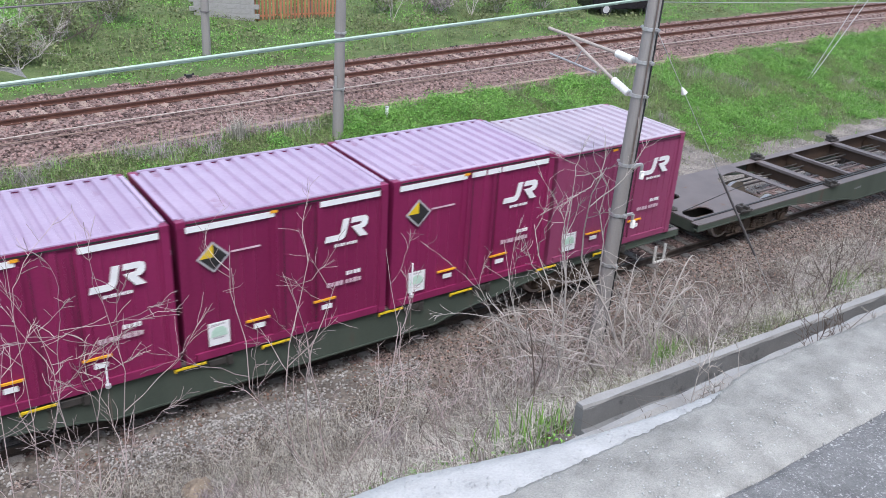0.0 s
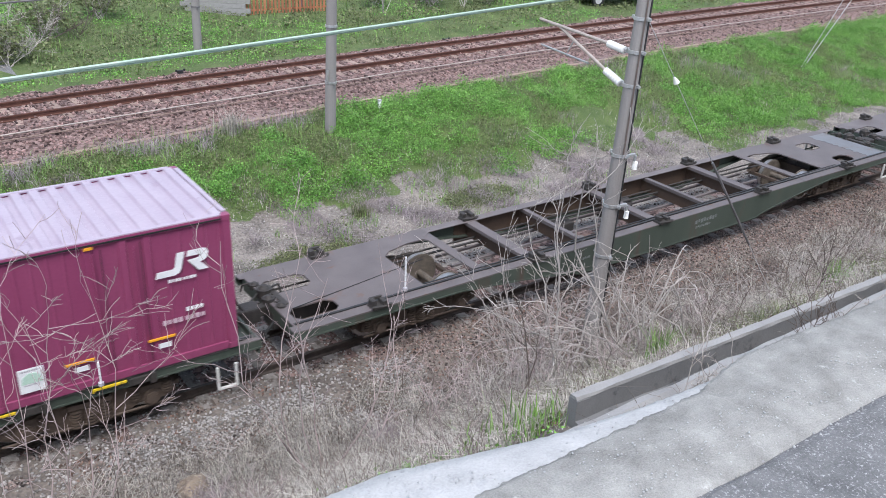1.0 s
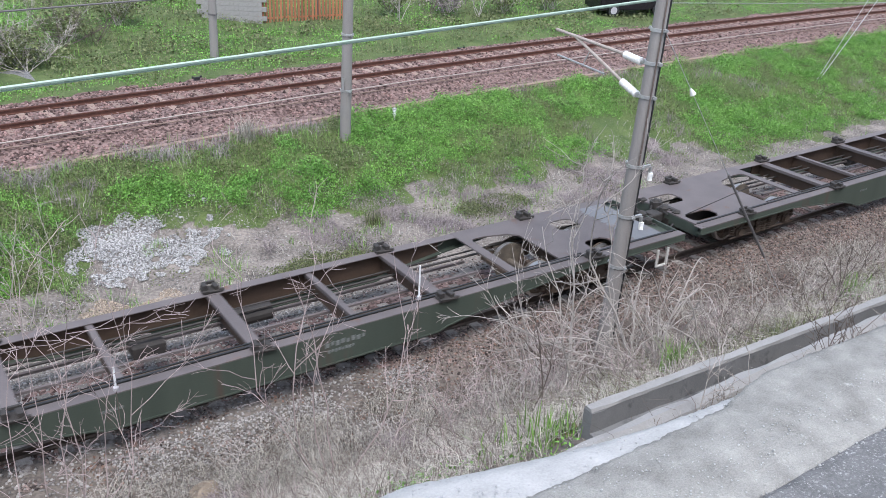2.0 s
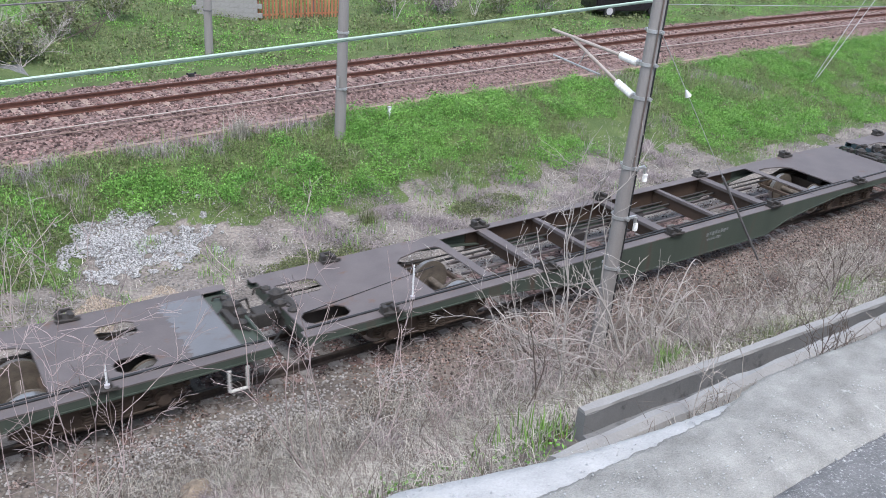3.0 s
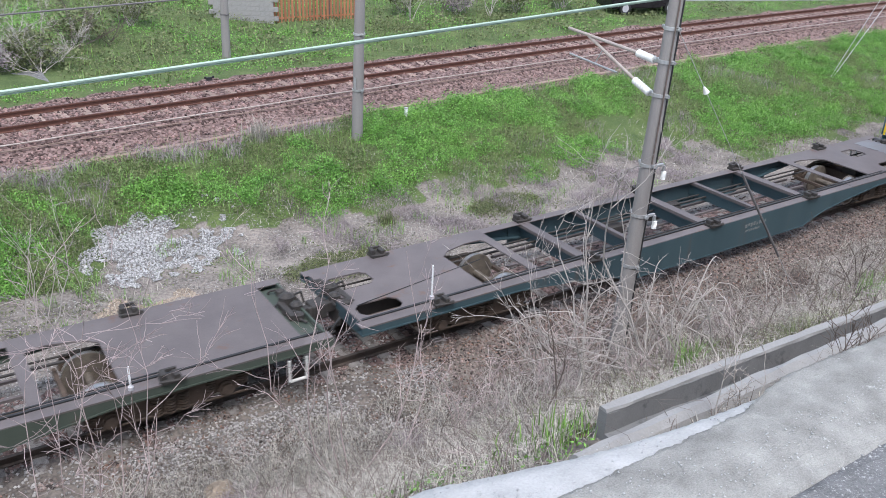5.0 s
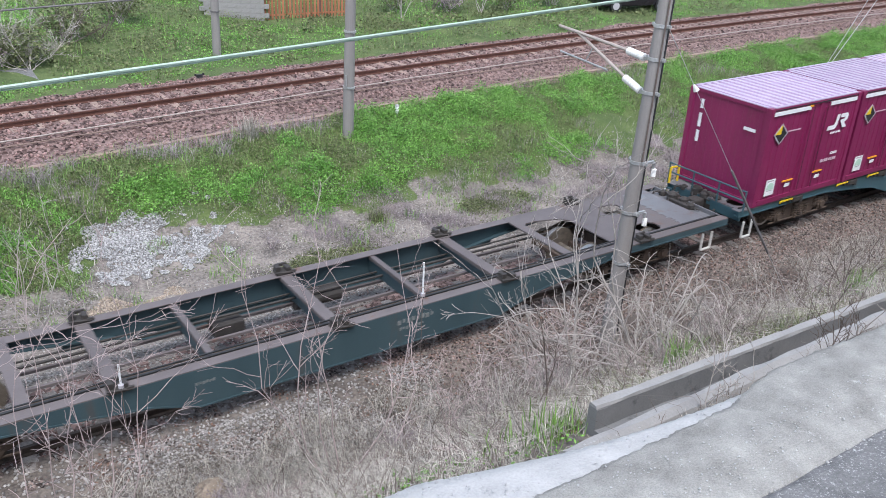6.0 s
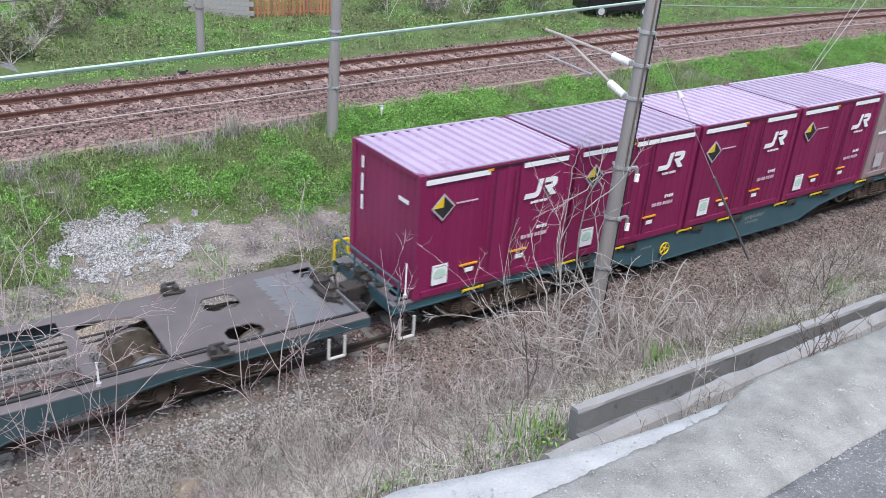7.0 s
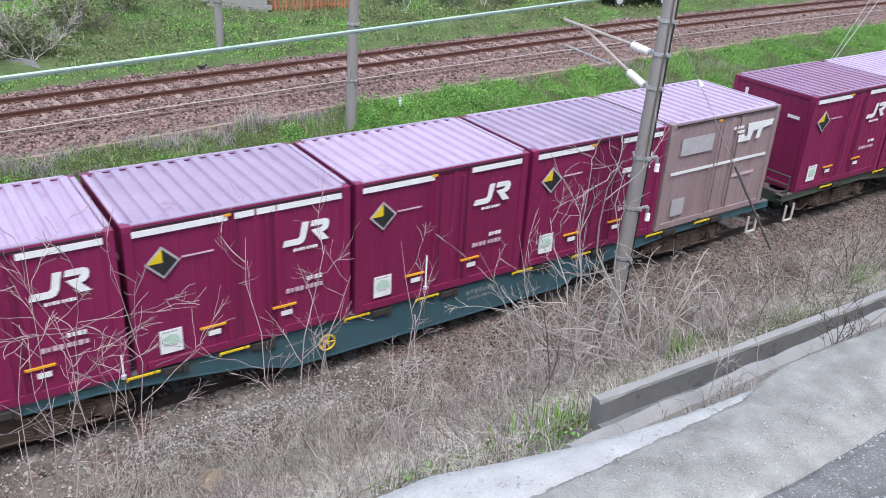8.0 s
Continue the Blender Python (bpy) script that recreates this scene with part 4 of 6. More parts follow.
def kerb_piece(name, profile, x0, x1, n, label, t, material, shift):
    """A strip of the kerb; each profile row is y, z, share of the sideways shift, ragged amount."""
    verts, faces, w = [], [], len(profile)
    for i in range(n + 1):
        x = x0 + (x1 - x0) * i / n
        for k, (y, z, f, r) in enumerate(profile):
            j = r * (noise.noise((x / 0.02, k * 0.2, 1.0)) + 1.2 * noise.noise((x / 0.09, 0, 5.0)) + 1.2 * noise.noise((x / 0.35, 0, 7.0)))
            h = 0.004 * noise.noise((x / 0.03, y / 0.03, 2.0)) + 0.003 * noise.noise((x / 0.13, y / 0.13, 4.0)) + 0.003 * noise.noise((x / 0.5, y / 0.5, 8.0))
            verts.append((x, y + f * shift(x) + j, z + h))
    for i in range(n):
        for k in range(w):
            c, d = i * w + k, i * w + (k + 1) % w
            faces.append((c, d, d + w, c + w))
    faces += [tuple(range(w)), tuple(range(n * w, n * w + w))]
    me = raw(name, verts, faces, material)
    me.polygons.foreach_set("use_smooth", [True] * len(faces))
    return part(name, me, None, t, label)


PARAPET = tagged(new("parapet"), "rough pale concrete kerb along the road edge", "kerb", kind="structure")
SLAB = [(-12.10, 7.05, 0, 0)] + [(-11.95 + 0.022 * k, 7.165 + 0.03 * math.sin(0.165 * k + 0.3), k / 15, 0.0) for k in range(16)] + [(-11.602, 7.170, 1, 0.007), (-11.596, 7.135, 1, 0.007), (-11.585, 6.2, 1, 0), (-12.10, 6.2, 0, 0)]
EDGING = [(-11.66, 7.120, 0, 0)] + [(-11.63 + 0.022 * k, 7.150 - 0.0013 * k * k, k / 5, 0.0) for k in range(6)] + [(-11.512, 7.10, 1, 0.005), (-11.50, 7.05, 1, 0.007), (-11.49, 6.2, 1, 0), (-11.66, 6.2, 0, 0)]
kerb_piece("slab", SLAB, -12, 0.4, 160, "pitted concrete slab", PARAPET, M["parapet"], slab_out)
kerb_piece("slab", SLAB, 0.4, 5.4, 900, "pitted concrete slab", PARAPET, M["parapet"], slab_out)
kerb_piece("slab", SLAB, 5.4, KERB_END, 900, "pitted concrete slab", PARAPET, M["parapet"], slab_out)
kerb_piece("edging", EDGING, -12, 0.4, 160, "pale cracked edging", PARAPET, M["edging"], flare)
kerb_piece("edging", EDGING, 0.4, 2.62, 500, "pale cracked edging", PARAPET, M["edging"], flare)
tagged(new("road", lengthwise([(-60, 7.12), (-14, 7.17), (-12.6, 7.17), (-12.2, 7.185), (-11.99, 7.18), (-11.94, 7.165), (-11.94, 6.5), (-60, 6.5)], -20, 60, 500, 0.03, 0.3, M["asphalt"], "road")), "gritty grey asphalt road", "road", kind="structure")


def drain():
    t = tagged(new("drain_channel"), "old concrete drain channel set into the slope", "drain channel", kind="structure")
    x0, x1, y, z = 5.3, 34, -8.24, 3.95
    swing = Matrix.Translation((x0, y, 0)) @ Matrix.Rotation(-0.032, 4, "Z") @ Matrix.Translation((-x0, -y, 0))
    # wall and bed take a darker concrete than the cap and inner wall
    part("outer_wall", lengthwise([(y - 0.03, z), (y + 0.08, z), (y + 0.10, z - 1.2), (y - 0.04, z - 1.2)], x0, 15, 260, 0.022, 0.35, M["duct"], "outer_wall"), None, t, "grey blotched concrete wall", m=swing)
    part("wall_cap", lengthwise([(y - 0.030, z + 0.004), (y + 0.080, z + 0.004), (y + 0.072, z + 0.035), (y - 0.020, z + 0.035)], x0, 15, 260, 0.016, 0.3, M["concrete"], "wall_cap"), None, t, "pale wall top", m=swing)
    y, z = -8.68, 4.03
    part("inner_wall", lengthwise([(y - 0.12, z - 0.16), (y - 0.08, z - 0.05), (y, z - 0.005), (y + 0.07, z - 0.02), (y + 0.10, z - 0.08), (y + 0.11, z - 1.2), (y - 0.12, z - 1.2)], x0 - 0.75, x1, 320, 0.03, 0.4, M["concrete"], "inner_wall"), None, t, "pale rounded concrete wall")
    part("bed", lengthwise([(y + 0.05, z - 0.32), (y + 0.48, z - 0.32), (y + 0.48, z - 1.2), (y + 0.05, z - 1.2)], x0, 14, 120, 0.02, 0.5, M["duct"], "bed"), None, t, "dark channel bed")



drain()


# ---- overhead line ----
def pole_shaft(h, r0, r1, n=18):
    return rod(bmesh.new(), (0, 0, 0), (0, 0, h), r0, n, r1)


def tilt(x, y, z, lean):
    return pose(x, y, z, 0, lean, 0)


def band(r):
    bm = bmesh.new()
    rod(bm, (0, 0, -0.03), (0, 0, 0.03), r + 0.018, 18)
    for s in (-1, 1):
        box(bm, (0, s * (r + 0.04), 0), (0.05, 0.09, 0.06), bevel=0.008)
        rod(bm, (-0.05, s * (r + 0.06), 0), (0.05, s * (r + 0.06), 0), 0.012, 6)
    return bm


def insulator(a, b, r):
    """A ribbed porcelain insulator from a to b."""
    a, b = Vector(a), Vector(b)
    n = 7
    pts = [(a, 0.2 * r)]
    for k in range(n):
        pts += [(a.lerp(b, (k + 0.05) / n), 0.86 * r), (a.lerp(b, (k + 0.4) / n), r), (a.lerp(b, (k + 0.7) / n), 0.9 * r)]
    pts.append((b, 0.2 * r))
    return tubes("insulator", [pts], M["porcelain"], 14)


def catenary_pole():
    x, y, z, lean = 11.60, -2.60, -0.5, 2.0
    t = thing("catenary_pole", "grey concrete catenary pole with steel bands and bracket arms", "utility pole", m=tilt(x, y, z, lean))
    part("shaft", pole_shaft(9.5, 0.16, 0.11), M["pole"], t)
    part("conduit", rod(bmesh.new(), (0.10, -0.125, 0.4), (0.065, -0.10, 9.0), 0.022, 8), M["black"], t, "black conduit down the pole")
    part("conduit", rod(bmesh.new(), (-0.06, -0.15, 4.2), (-0.05, -0.125, 9.0), 0.016, 8), M["dark_twig"], t, "dark cable down the pole")
    for h in (2.1, 3.15, 4.15, 5.46, 6.06, 6.64):
        part("band", band(0.16 - 0.0053 * h), M["galv"], t, "galvanised steel band", m=pose(0, 0, h))
    arm = part("bracket_arm", tubes("bracket_arm", [[((0.02, 0.45, 6.05), 0.032), ((0.02, 2.62, 6.16), 0.032)], [((0.02, 0.70, 5.58), 0.030), ((0.02, 2.1, 6.14), 0.030)]], M["rusty"], 8), None, t, "weathered steel bracket tubes")
    part("insulator", insulator((0.02, 0.28, 6.02), (0.02, 0.72, 6.06), 0.075), None, arm, "white ribbed insulator")
    part("insulator", insulator((0.02, 0.26, 5.42), (0.02, 0.70, 5.57), 0.075), None, arm, "white ribbed insulator")
    for h in (6.02, 5.41):
        part("arm_foot", boxes(((0.02, 0.2, h), (0.06, 0.2, 0.06)), bevel=0.01), M["galv"], arm)
    part("steady_arm", tubes("steady_arm", [[((0.02, 1.15, 5.60), 0.022), ((0.02, 2.5, 5.68), 0.02)], [((0.02, 1.6, 5.95), 0.012), ((0.02, 1.75, 5.66), 0.012)]], M["galv"], 6), None, t, "thin steel steady arm")
    for h in (4.15, 3.15):
        part("side_bracket", boxes(((0.13, -0.13, h), (0.3, 0.05, 0.05)), ((0.26, -0.16, h - 0.06), (0.05, 0.05, 0.12)), bevel=0.01), M["galv"], t, "small steel bracket")
        part("insulator", insulator((0.28, -0.17, h - 0.28), (0.28, -0.17, h - 0.12), 0.05), None, t, "small white insulator")


catenary_pole()
M_POLE = thing("line_pole", "plain grey concrete line pole beside the far track", "utility pole", m=tilt(11.79, 8.75, 0.6, 1.4))
part("shaft", pole_shaft(8.0, 0.165, 0.125), M["pole"], M_POLE)
part("pale_plate", boxes(((-0.15, -0.08, 1.9), (0.02, 0.1, 0.35))), M["galv"], M_POLE, "pale plate on the pole")
for h in (1.7, 3.3):
    part("band", band(0.155), M["galv"], M_POLE, "galvanised steel band", m=pose(0, 0, h))
F_POLE = thing("line_pole", "short grey concrete post in the grass", "utility pole", m=tilt(11.44, 18.31, 1.1, 1.0))
part("shaft", pole_shaft(7.0, 0.16, 0.13), M["pole"], F_POLE)
part("band", band(0.15), M["cable"], F_POLE, "dark band", m=pose(0, 0, 1.75))


def line(name, label, a, b, sag, r, material, n=24, category="overhead wire"):
    a, b = Vector(a), Vector(b)
    pts = [(a.lerp(b, k / n) - Vector((0, 0, sag * 4 * (k / n) * (1 - k / n))), r) for k in range(n + 1)]
    return tagged(new(name, tubes(name, [pts], M[material], 6)), label, category)


def along_track(name, label, side, z0, rise, r, material):
    pts = [(track(s, side) + Vector((0, 0, z0 + rise * s)), r) for s in range(-40, 81, 2)]
    return tagged(new(name, tubes(name, [pts], M[material], 6)), label, "overhead wire")


along_track("contact_wire", "greenish copper contact wire above the near track", 0.0, 5.45, 0.045, 0.028, "wire")
along_track("contact_wire", "greenish copper wire running beside the contact wire", 0.03, 5.40, 0.046, 0.014, "wire")
along_track("carrier_wire", "dark carrier wire above the near track", 0.0, 6.50, 0.030, 0.014, "cable")
line("feeder_wire", "thin pale wire beside the far track", (24.3, 8.0, 4.25), (60, 8.0, 2.7), 0.1, 0.014, "galv")
line("stay_wire", "thin stay wire on the bank", (38.6, 8, 5.0), (34.4, 8, 0.5), 0, 0.018, "galv", 4, "stay wire")
line("stay_wire", "thin stay wire on the bank", (37.6, 8, 5.0), (34.2, 8, 0.5), 0, 0.014, "galv", 4, "stay wire")


def pole_stay():
    t = thing("pole_stay", "stay wire of the pole with a dark guard tube", "stay wire")
    a, b = Vector((11.80, -2.6, 6.35)), Vector((15.75, -3.95, 0.1))
    part("wire", tubes("wire", [[(a, 0.007), (b, 0.007)]], M["galv"], 6), None, t)
    p = lambda k: a.lerp(b, k)
    part("guard", rod(bmesh.new(), p(0.48), p(0.78), 0.026, 10), M["cable"], t, "dark guard tube")
    part("insulator", rod(bmesh.new(), p(0.205), p(0.222), 0.02, 12, 0.06), M["porcelain"], t, "white stay insulator")


pole_stay()


def cable_on_far(name, label, e, h, r, material):
    pts = []
    for k in range(-10, 80):
        p = far_at(k, e)
        pts.append((Vector((p.x, p.y, level(p.x, p.y) + h + 0.03 * noise.noise((k * 0.7, e, 0)))), r))
    tagged(new(name, tubes(name, [pts], M[material], 6)), label, "cable")


cable_on_far("track_cable", "grey cable lying on the ballast shoulder", -1.75, 0.10, 0.022, "rusty")
cable_on_far("track_cable", "grey cable lying on the ballast shoulder", -1.95, 0.08, 0.020, "sleeper")
cable_on_far("cable_trough", "low weathered trough along the ballast foot", -3.0, 0.0, 0.06, "sleeper")


def marker(x, y):
    t = thing("marker_post", "small white marker post in the weeds", "marker post", m=pose(x, y, level(x, y) - 0.1))
    part("post", boxes(((0, 0, 0.22), (0.09, 0.09, 0.46)), bevel=0.012), M["white"], t)
    part("cap", boxes(((0, 0, 0.47), (0.1, 0.1, 0.05)), bevel=0.01), M["silver"], t)


marker(13.86, 9.35)


def point_gear(x, y):
    t = thing("track_device", "small dark metal device beside the rail", "track device", m=pose(x, y, level(x, y)) @ Matrix.Diagonal((0.6, 0.6, 0.6, 1)))
    part("case", boxes(((0, 0, 0.12), (0.34, 0.16, 0.16)), bevel=0.02), M["black"], t)
    part("lug", boxes(((0.24, 0, 0.2), (0.1, 0.1, 0.12)), bevel=0.01), M["black"], t)
    part("lug", boxes(((-0.22, 0.02, 0.18), (0.09, 0.09, 0.12)), bevel=0.01), M["black"], t)


point_gear(21.12, 16.0), point_gear(9.78, 15.6)


# ---- far side: fence, wall, car ----
def slat_fence():
    a, b = Vector((15.22, 22.86, 1.40)), Vector((19.3, 22.5, 1.40))
    d = b - a
    t = thing("slat_fence", "orange-brown upright slat fence beside the wall", "fence", m=Matrix.Translation(a) @ Matrix.Rotation(math.atan2(d.y, d.x), 4, "Z"))
    slat = mesh_of("slat", boxes(((0, 0, 0.75), (0.10, 0.025, 1.4)), bevel=0.006), M["fence"])
    n = 26
    for k in range(n):
        part("slat", slat, None, t, m=pose(d.length * k / (n - 1), 0, 0))
    for z in (0.25, 1.2):
        part("rail", boxes(((d.length / 2, 0.04, z), (d.length + 0.1, 0.04, 0.07))), M["fence"], t)
    for k in range(4):
        part("post", boxes(((d.length * k / 3, 0.1, 0.7), (0.07, 0.07, 1.5))), M["cable"], t)


slat_fence()


def block_wall():
    t = tagged(new("wall_far"), "pale grey rendered block wall with block joints", "wall", kind="structure")
    a, b = Vector((13.0, 24.35, 1.35)), Vector((15.15, 22.95, 1.35))
    d = b - a
    t.matrix_basis = Matrix.Translation(a) @ Matrix.Rotation(math.atan2(d.y, d.x), 4, "Z")
    blk = mesh_of("block", boxes(((0, 0, 0), (0.39, 0.15, 0.19)), bevel=0.008), M["block"])
    for r in range(9):
        for k in range(int(d.length / 0.4) + 1):
            part("block", blk, None, t, m=pose(0.2 + k * 0.4 + (0.2 if r % 2 else 0), 0, 0.1 + r * 0.2))
    part("core", boxes(((d.length / 2 + 0.2, 0, 0.9), (d.length, 0.13, 1.8))), M["block"], t)


block_wall()


def car():
    t = thing("parked_car", "black parked car beyond the far track", "car", m=pose(34.6, 19.9, 1.28, 0, 0, -14))
    body = [(-2.1, 0.3), (2.1, 0.3), (2.15, 0.7), (1.95, 0.85), (1.0, 0.95), (0.45, 1.42), (-1.1, 1.45), (-1.7, 1.0), (-2.1, 0.9)]
    bm = extrude(bmesh.new(), body, "y", -0.84, 0.84)
    bmesh.ops.bevel(bm, geom=bm.edges[:], offset=0.05, segments=2, affect="EDGES")
    b = part("body", bm, M["car"], t)
    for y in (-0.845, 0.845):
        part("side_window", extrude(bmesh.new(), [(-1.45, 0.98), (0.75, 0.98), (0.35, 1.34), (-1.05, 1.36)], "y", y - 0.004, y + 0.004), M["glass"], t)
    for x in (-1.3, 1.35):
        for y in (-0.78, 0.78):
            w = part("wheel", rod(bmesh.new(), (x, y - 0.1, 0.31), (x, y + 0.1, 0.31), 0.31, 20), M["black"], t)
            part("rim", rod(bmesh.new(), (x, y - 0.105, 0.31), (x, y + 0.105, 0.31), 0.19, 16), M["silver"], w)


car()
tagged(new("pavement", lengthwise([(16.6, 1.22), (18.6, 1.33), (18.6, 1.0), (16.6, 1.0)], -20, 5.0, 60, 0.06, 1.0, M["asphalt"], "pavement")), "grey paved yard beyond the far track", "pavement", kind="structure")


# ---- scattered cover ----
M["dirtstone"] = mat("mixed_gravel", (0.13, 0.12, 0.112), (0.46, 0.435, 0.41), 6, 0.95, 0, 0.2, 40, 0.9, island=0.5)
M["mauve"] = mat("mauve_dead_weed", (0.20, 0.165, 0.17), (0.36, 0.30, 0.31), 2, 0.9, 0, 0, 30, 0.8, island=0.4)
rng = np.random.default_rng(5)


def quick(name, verts, faces, material):
    """A mesh of equal-sided faces from arrays."""
    me = bpy.data.meshes.new(name)
    n, k = faces.shape
    me.vertices.add(len(verts))
    me.vertices.foreach_set("co", verts.astype(np.float32).ravel())
    me.loops.add(n * k)
    me.loops.foreach_set("vertex_index", faces.astype(np.int32).ravel())
    me.polygons.add(n)
    me.polygons.foreach_set("loop_start", np.arange(0, n * k, k, dtype=np.int32))
    me.update(calc_edges=True)
    me.materials.append(material)
    return me


def stuff(name, me, label, category):
    return tagged(new(name, me), label, category, kind="stuff")


def grounded(xy, lift=0.0):
    return np.array([(x, y, level(x, y) + lift) for x, y in xy])


def leaves(p, size, up=0.6, wide=0.7):
    """Small folded diamond leaves about the points."""
    n = len(p)
    a = rng.normal(size=(n, 3))
    a[:, 2] = np.abs(a[:, 2]) * up
    a /= np.linalg.norm(a, axis=1)[:, None]
    b = np.cross(a, rng.normal(size=(n, 3)))
    b /= np.linalg.norm(b, axis=1)[:, None]
    c = np.cross(a, b)
    s = (size * rng.uniform(0.5, 1.4, n))[:, None]
    v = np.stack([p, p + s * (0.5 * a + wide * 0.5 * b + 0.08 * c), p + s * a, p + s * (0.5 * a - wide * 0.5 * b + 0.08 * c)], 1)
    return v.reshape(-1, 3), np.arange(4 * n).reshape(n, 4)


def blades(p, length, width, lean=0.5, droop=0.35):
    """Bent grass blades of two quads."""
    n = len(p)
    h = (length * rng.uniform(0.45, 1.3, n))[:, None]
    ang = rng.uniform(0, 2 * np.pi, n)
    d = np.stack([np.cos(ang), np.sin(ang), np.zeros(n)], 1)
    ln = (lean * rng.uniform(0.1, 1.6, n))[:, None]
    upv = np.array([0, 0, 1.0])
    m = p + h * (0.55 * upv + 0.35 * ln * d)
    e = p + h * ((1 - droop * ln) * upv + ln * 1.1 * d)
    w = np.stack([-d[:, 1], d[:, 0], np.zeros(n)], 1) * (width * rng.uniform(0.6, 1.3, n))[:, None]
    v = np.stack([p - w, p + w, m + w * 0.8, m - w * 0.8, e + w * 0.25, e - w * 0.25], 1).reshape(-1, 3)
    i = np.arange(n)[:, None] * 6
    f = np.concatenate([i + np.array([[0, 1, 2, 3]]), i + np.array([[3, 2, 4, 5]])], 0)
    return v, f


def stones(p, size):
    """Uneven eight-sided pebbles."""
    n = len(p)
    base = np.array([(1, 0, 0), (0, 1, 0), (-1, 0, 0), (0, -1, 0), (0, 0, 0.8), (0, 0, -0.8)])
    tri = np.array([(0, 1, 4), (1, 2, 4), (2, 3, 4), (3, 0, 4), (1, 0, 5), (2, 1, 5), (3, 2, 5), (0, 3, 5)])
    ang = rng.uniform(0, 2 * np.pi, n)
    r = np.stack([np.stack([np.cos(ang), -np.sin(ang), 0 * ang], 1), np.stack([np.sin(ang), np.cos(ang), 0 * ang], 1), np.stack([0 * ang, 0 * ang, 0 * ang + 1], 1)], 1)
    shape = base[None] * rng.uniform(0.6, 1.3, (n, 6, 1)) + rng.normal(0, 0.12, (n, 6, 3))
    v = np.einsum("nij,nkj->nki", r, shape) * (size * rng.uniform(0.5, 1.35, n))[:, None, None] + p[:, None]
    return v.reshape(-1, 3), (np.arange(n)[:, None, None] * 6 + tri[None]).reshape(-1, 3)


def spread(n, x0, x1, y0, y1, keep, bias=1.0):
    """n random places in a rectangle that pass keep(x, y); bias > 1 crowds them to low x."""
    out = []
    while len(out) < n:
        u = rng.uniform(0, 1, (4000, 2))
        for a, b in u:
            x, y = x0 + (x1 - x0) * a ** bias, y0 + (y1 - y0) * b
            if keep(x, y):
                out.append((x, y))
                if len(out) == n:
                    break
    return out


def patch(x, y, size, seed):
    return noise.noise((x / size, y / size, seed))


GREEN_EDGE = lambda x, y: y - BEND * (x - APEX) ** 2 / 2 > 5.8 + lerp(x, [(2.6, -0.7), (3.5, -0.3), (4.2, 0.8), (6.3, 0.7), (7.2, 0.0)]) - (1.5 if x > 24 else 0.0) + 0.9 * patch(x, y, 1.6, 1.5) + 0.5 * patch(x, y, 0.5, 8.5)
PALE_HEAP = lambda x, y: y < 7.4 and ((x - 5.05) / 1.6) ** 2 + ((y - 5.9 - 0.15 * (x - 4.95)) / 1.2) ** 2 + 1.1 * patch(x, y, 0.8, 4.4) + 1.3 * patch(x, y, 0.3, 1.4) < 0.75


def on_bank(x, y):
    return GREEN_EDGE(x, y) and y < far_y(x) - 3.2 + 0.4 * patch(x, y, 0.6, 3.3) and not PALE_HEAP(x, y) and ((x - 21.5) / 1.6) ** 2 + ((y - 6.5) / 1.6) ** 2 > 0.8 + 0.5 * patch(x, y, 0.6, 2.2)


def tufts(xy, per, radius, low, high):
    """Leaf places heaped into clumps."""
    out = []
    for x, y in xy:
        g = level(x, y)
        h = (low + (high - low) * (0.5 + 0.5 * patch(x, y, 1.1, 6.1))) * rng.uniform(0.5, 1.2)
        q = rng.normal(0, radius, (per, 2))
        for dx, dy in q:
            out.append((x + dx, y + dy, g + h * rng.uniform(0.15, 1) * math.exp(-(dx * dx + dy * dy) / (4 * radius * radius))))
    return np.array(out)


def lush(x, y):
    """How green the bank grows there: rank in the middle and along the foot, thin and dull under the far track at the near end."""
    e = y - far_y(x)
    dull = 0.85 * min(max((12.5 - x) / 5.0, 0.0), 1.0) * min(max((e + 5.6) / 1.2, 0.0), 1.0)
    worn_strip = 0.5 * math.exp(-((x - 21.0 - 0.6 * (6.5 - y)) / 1.0) ** 2)
    return 0.32 + patch(x, y, 2.6, 0.7) + 0.5 * patch(x, y, 0.9, 3.1) - dull - worn_strip


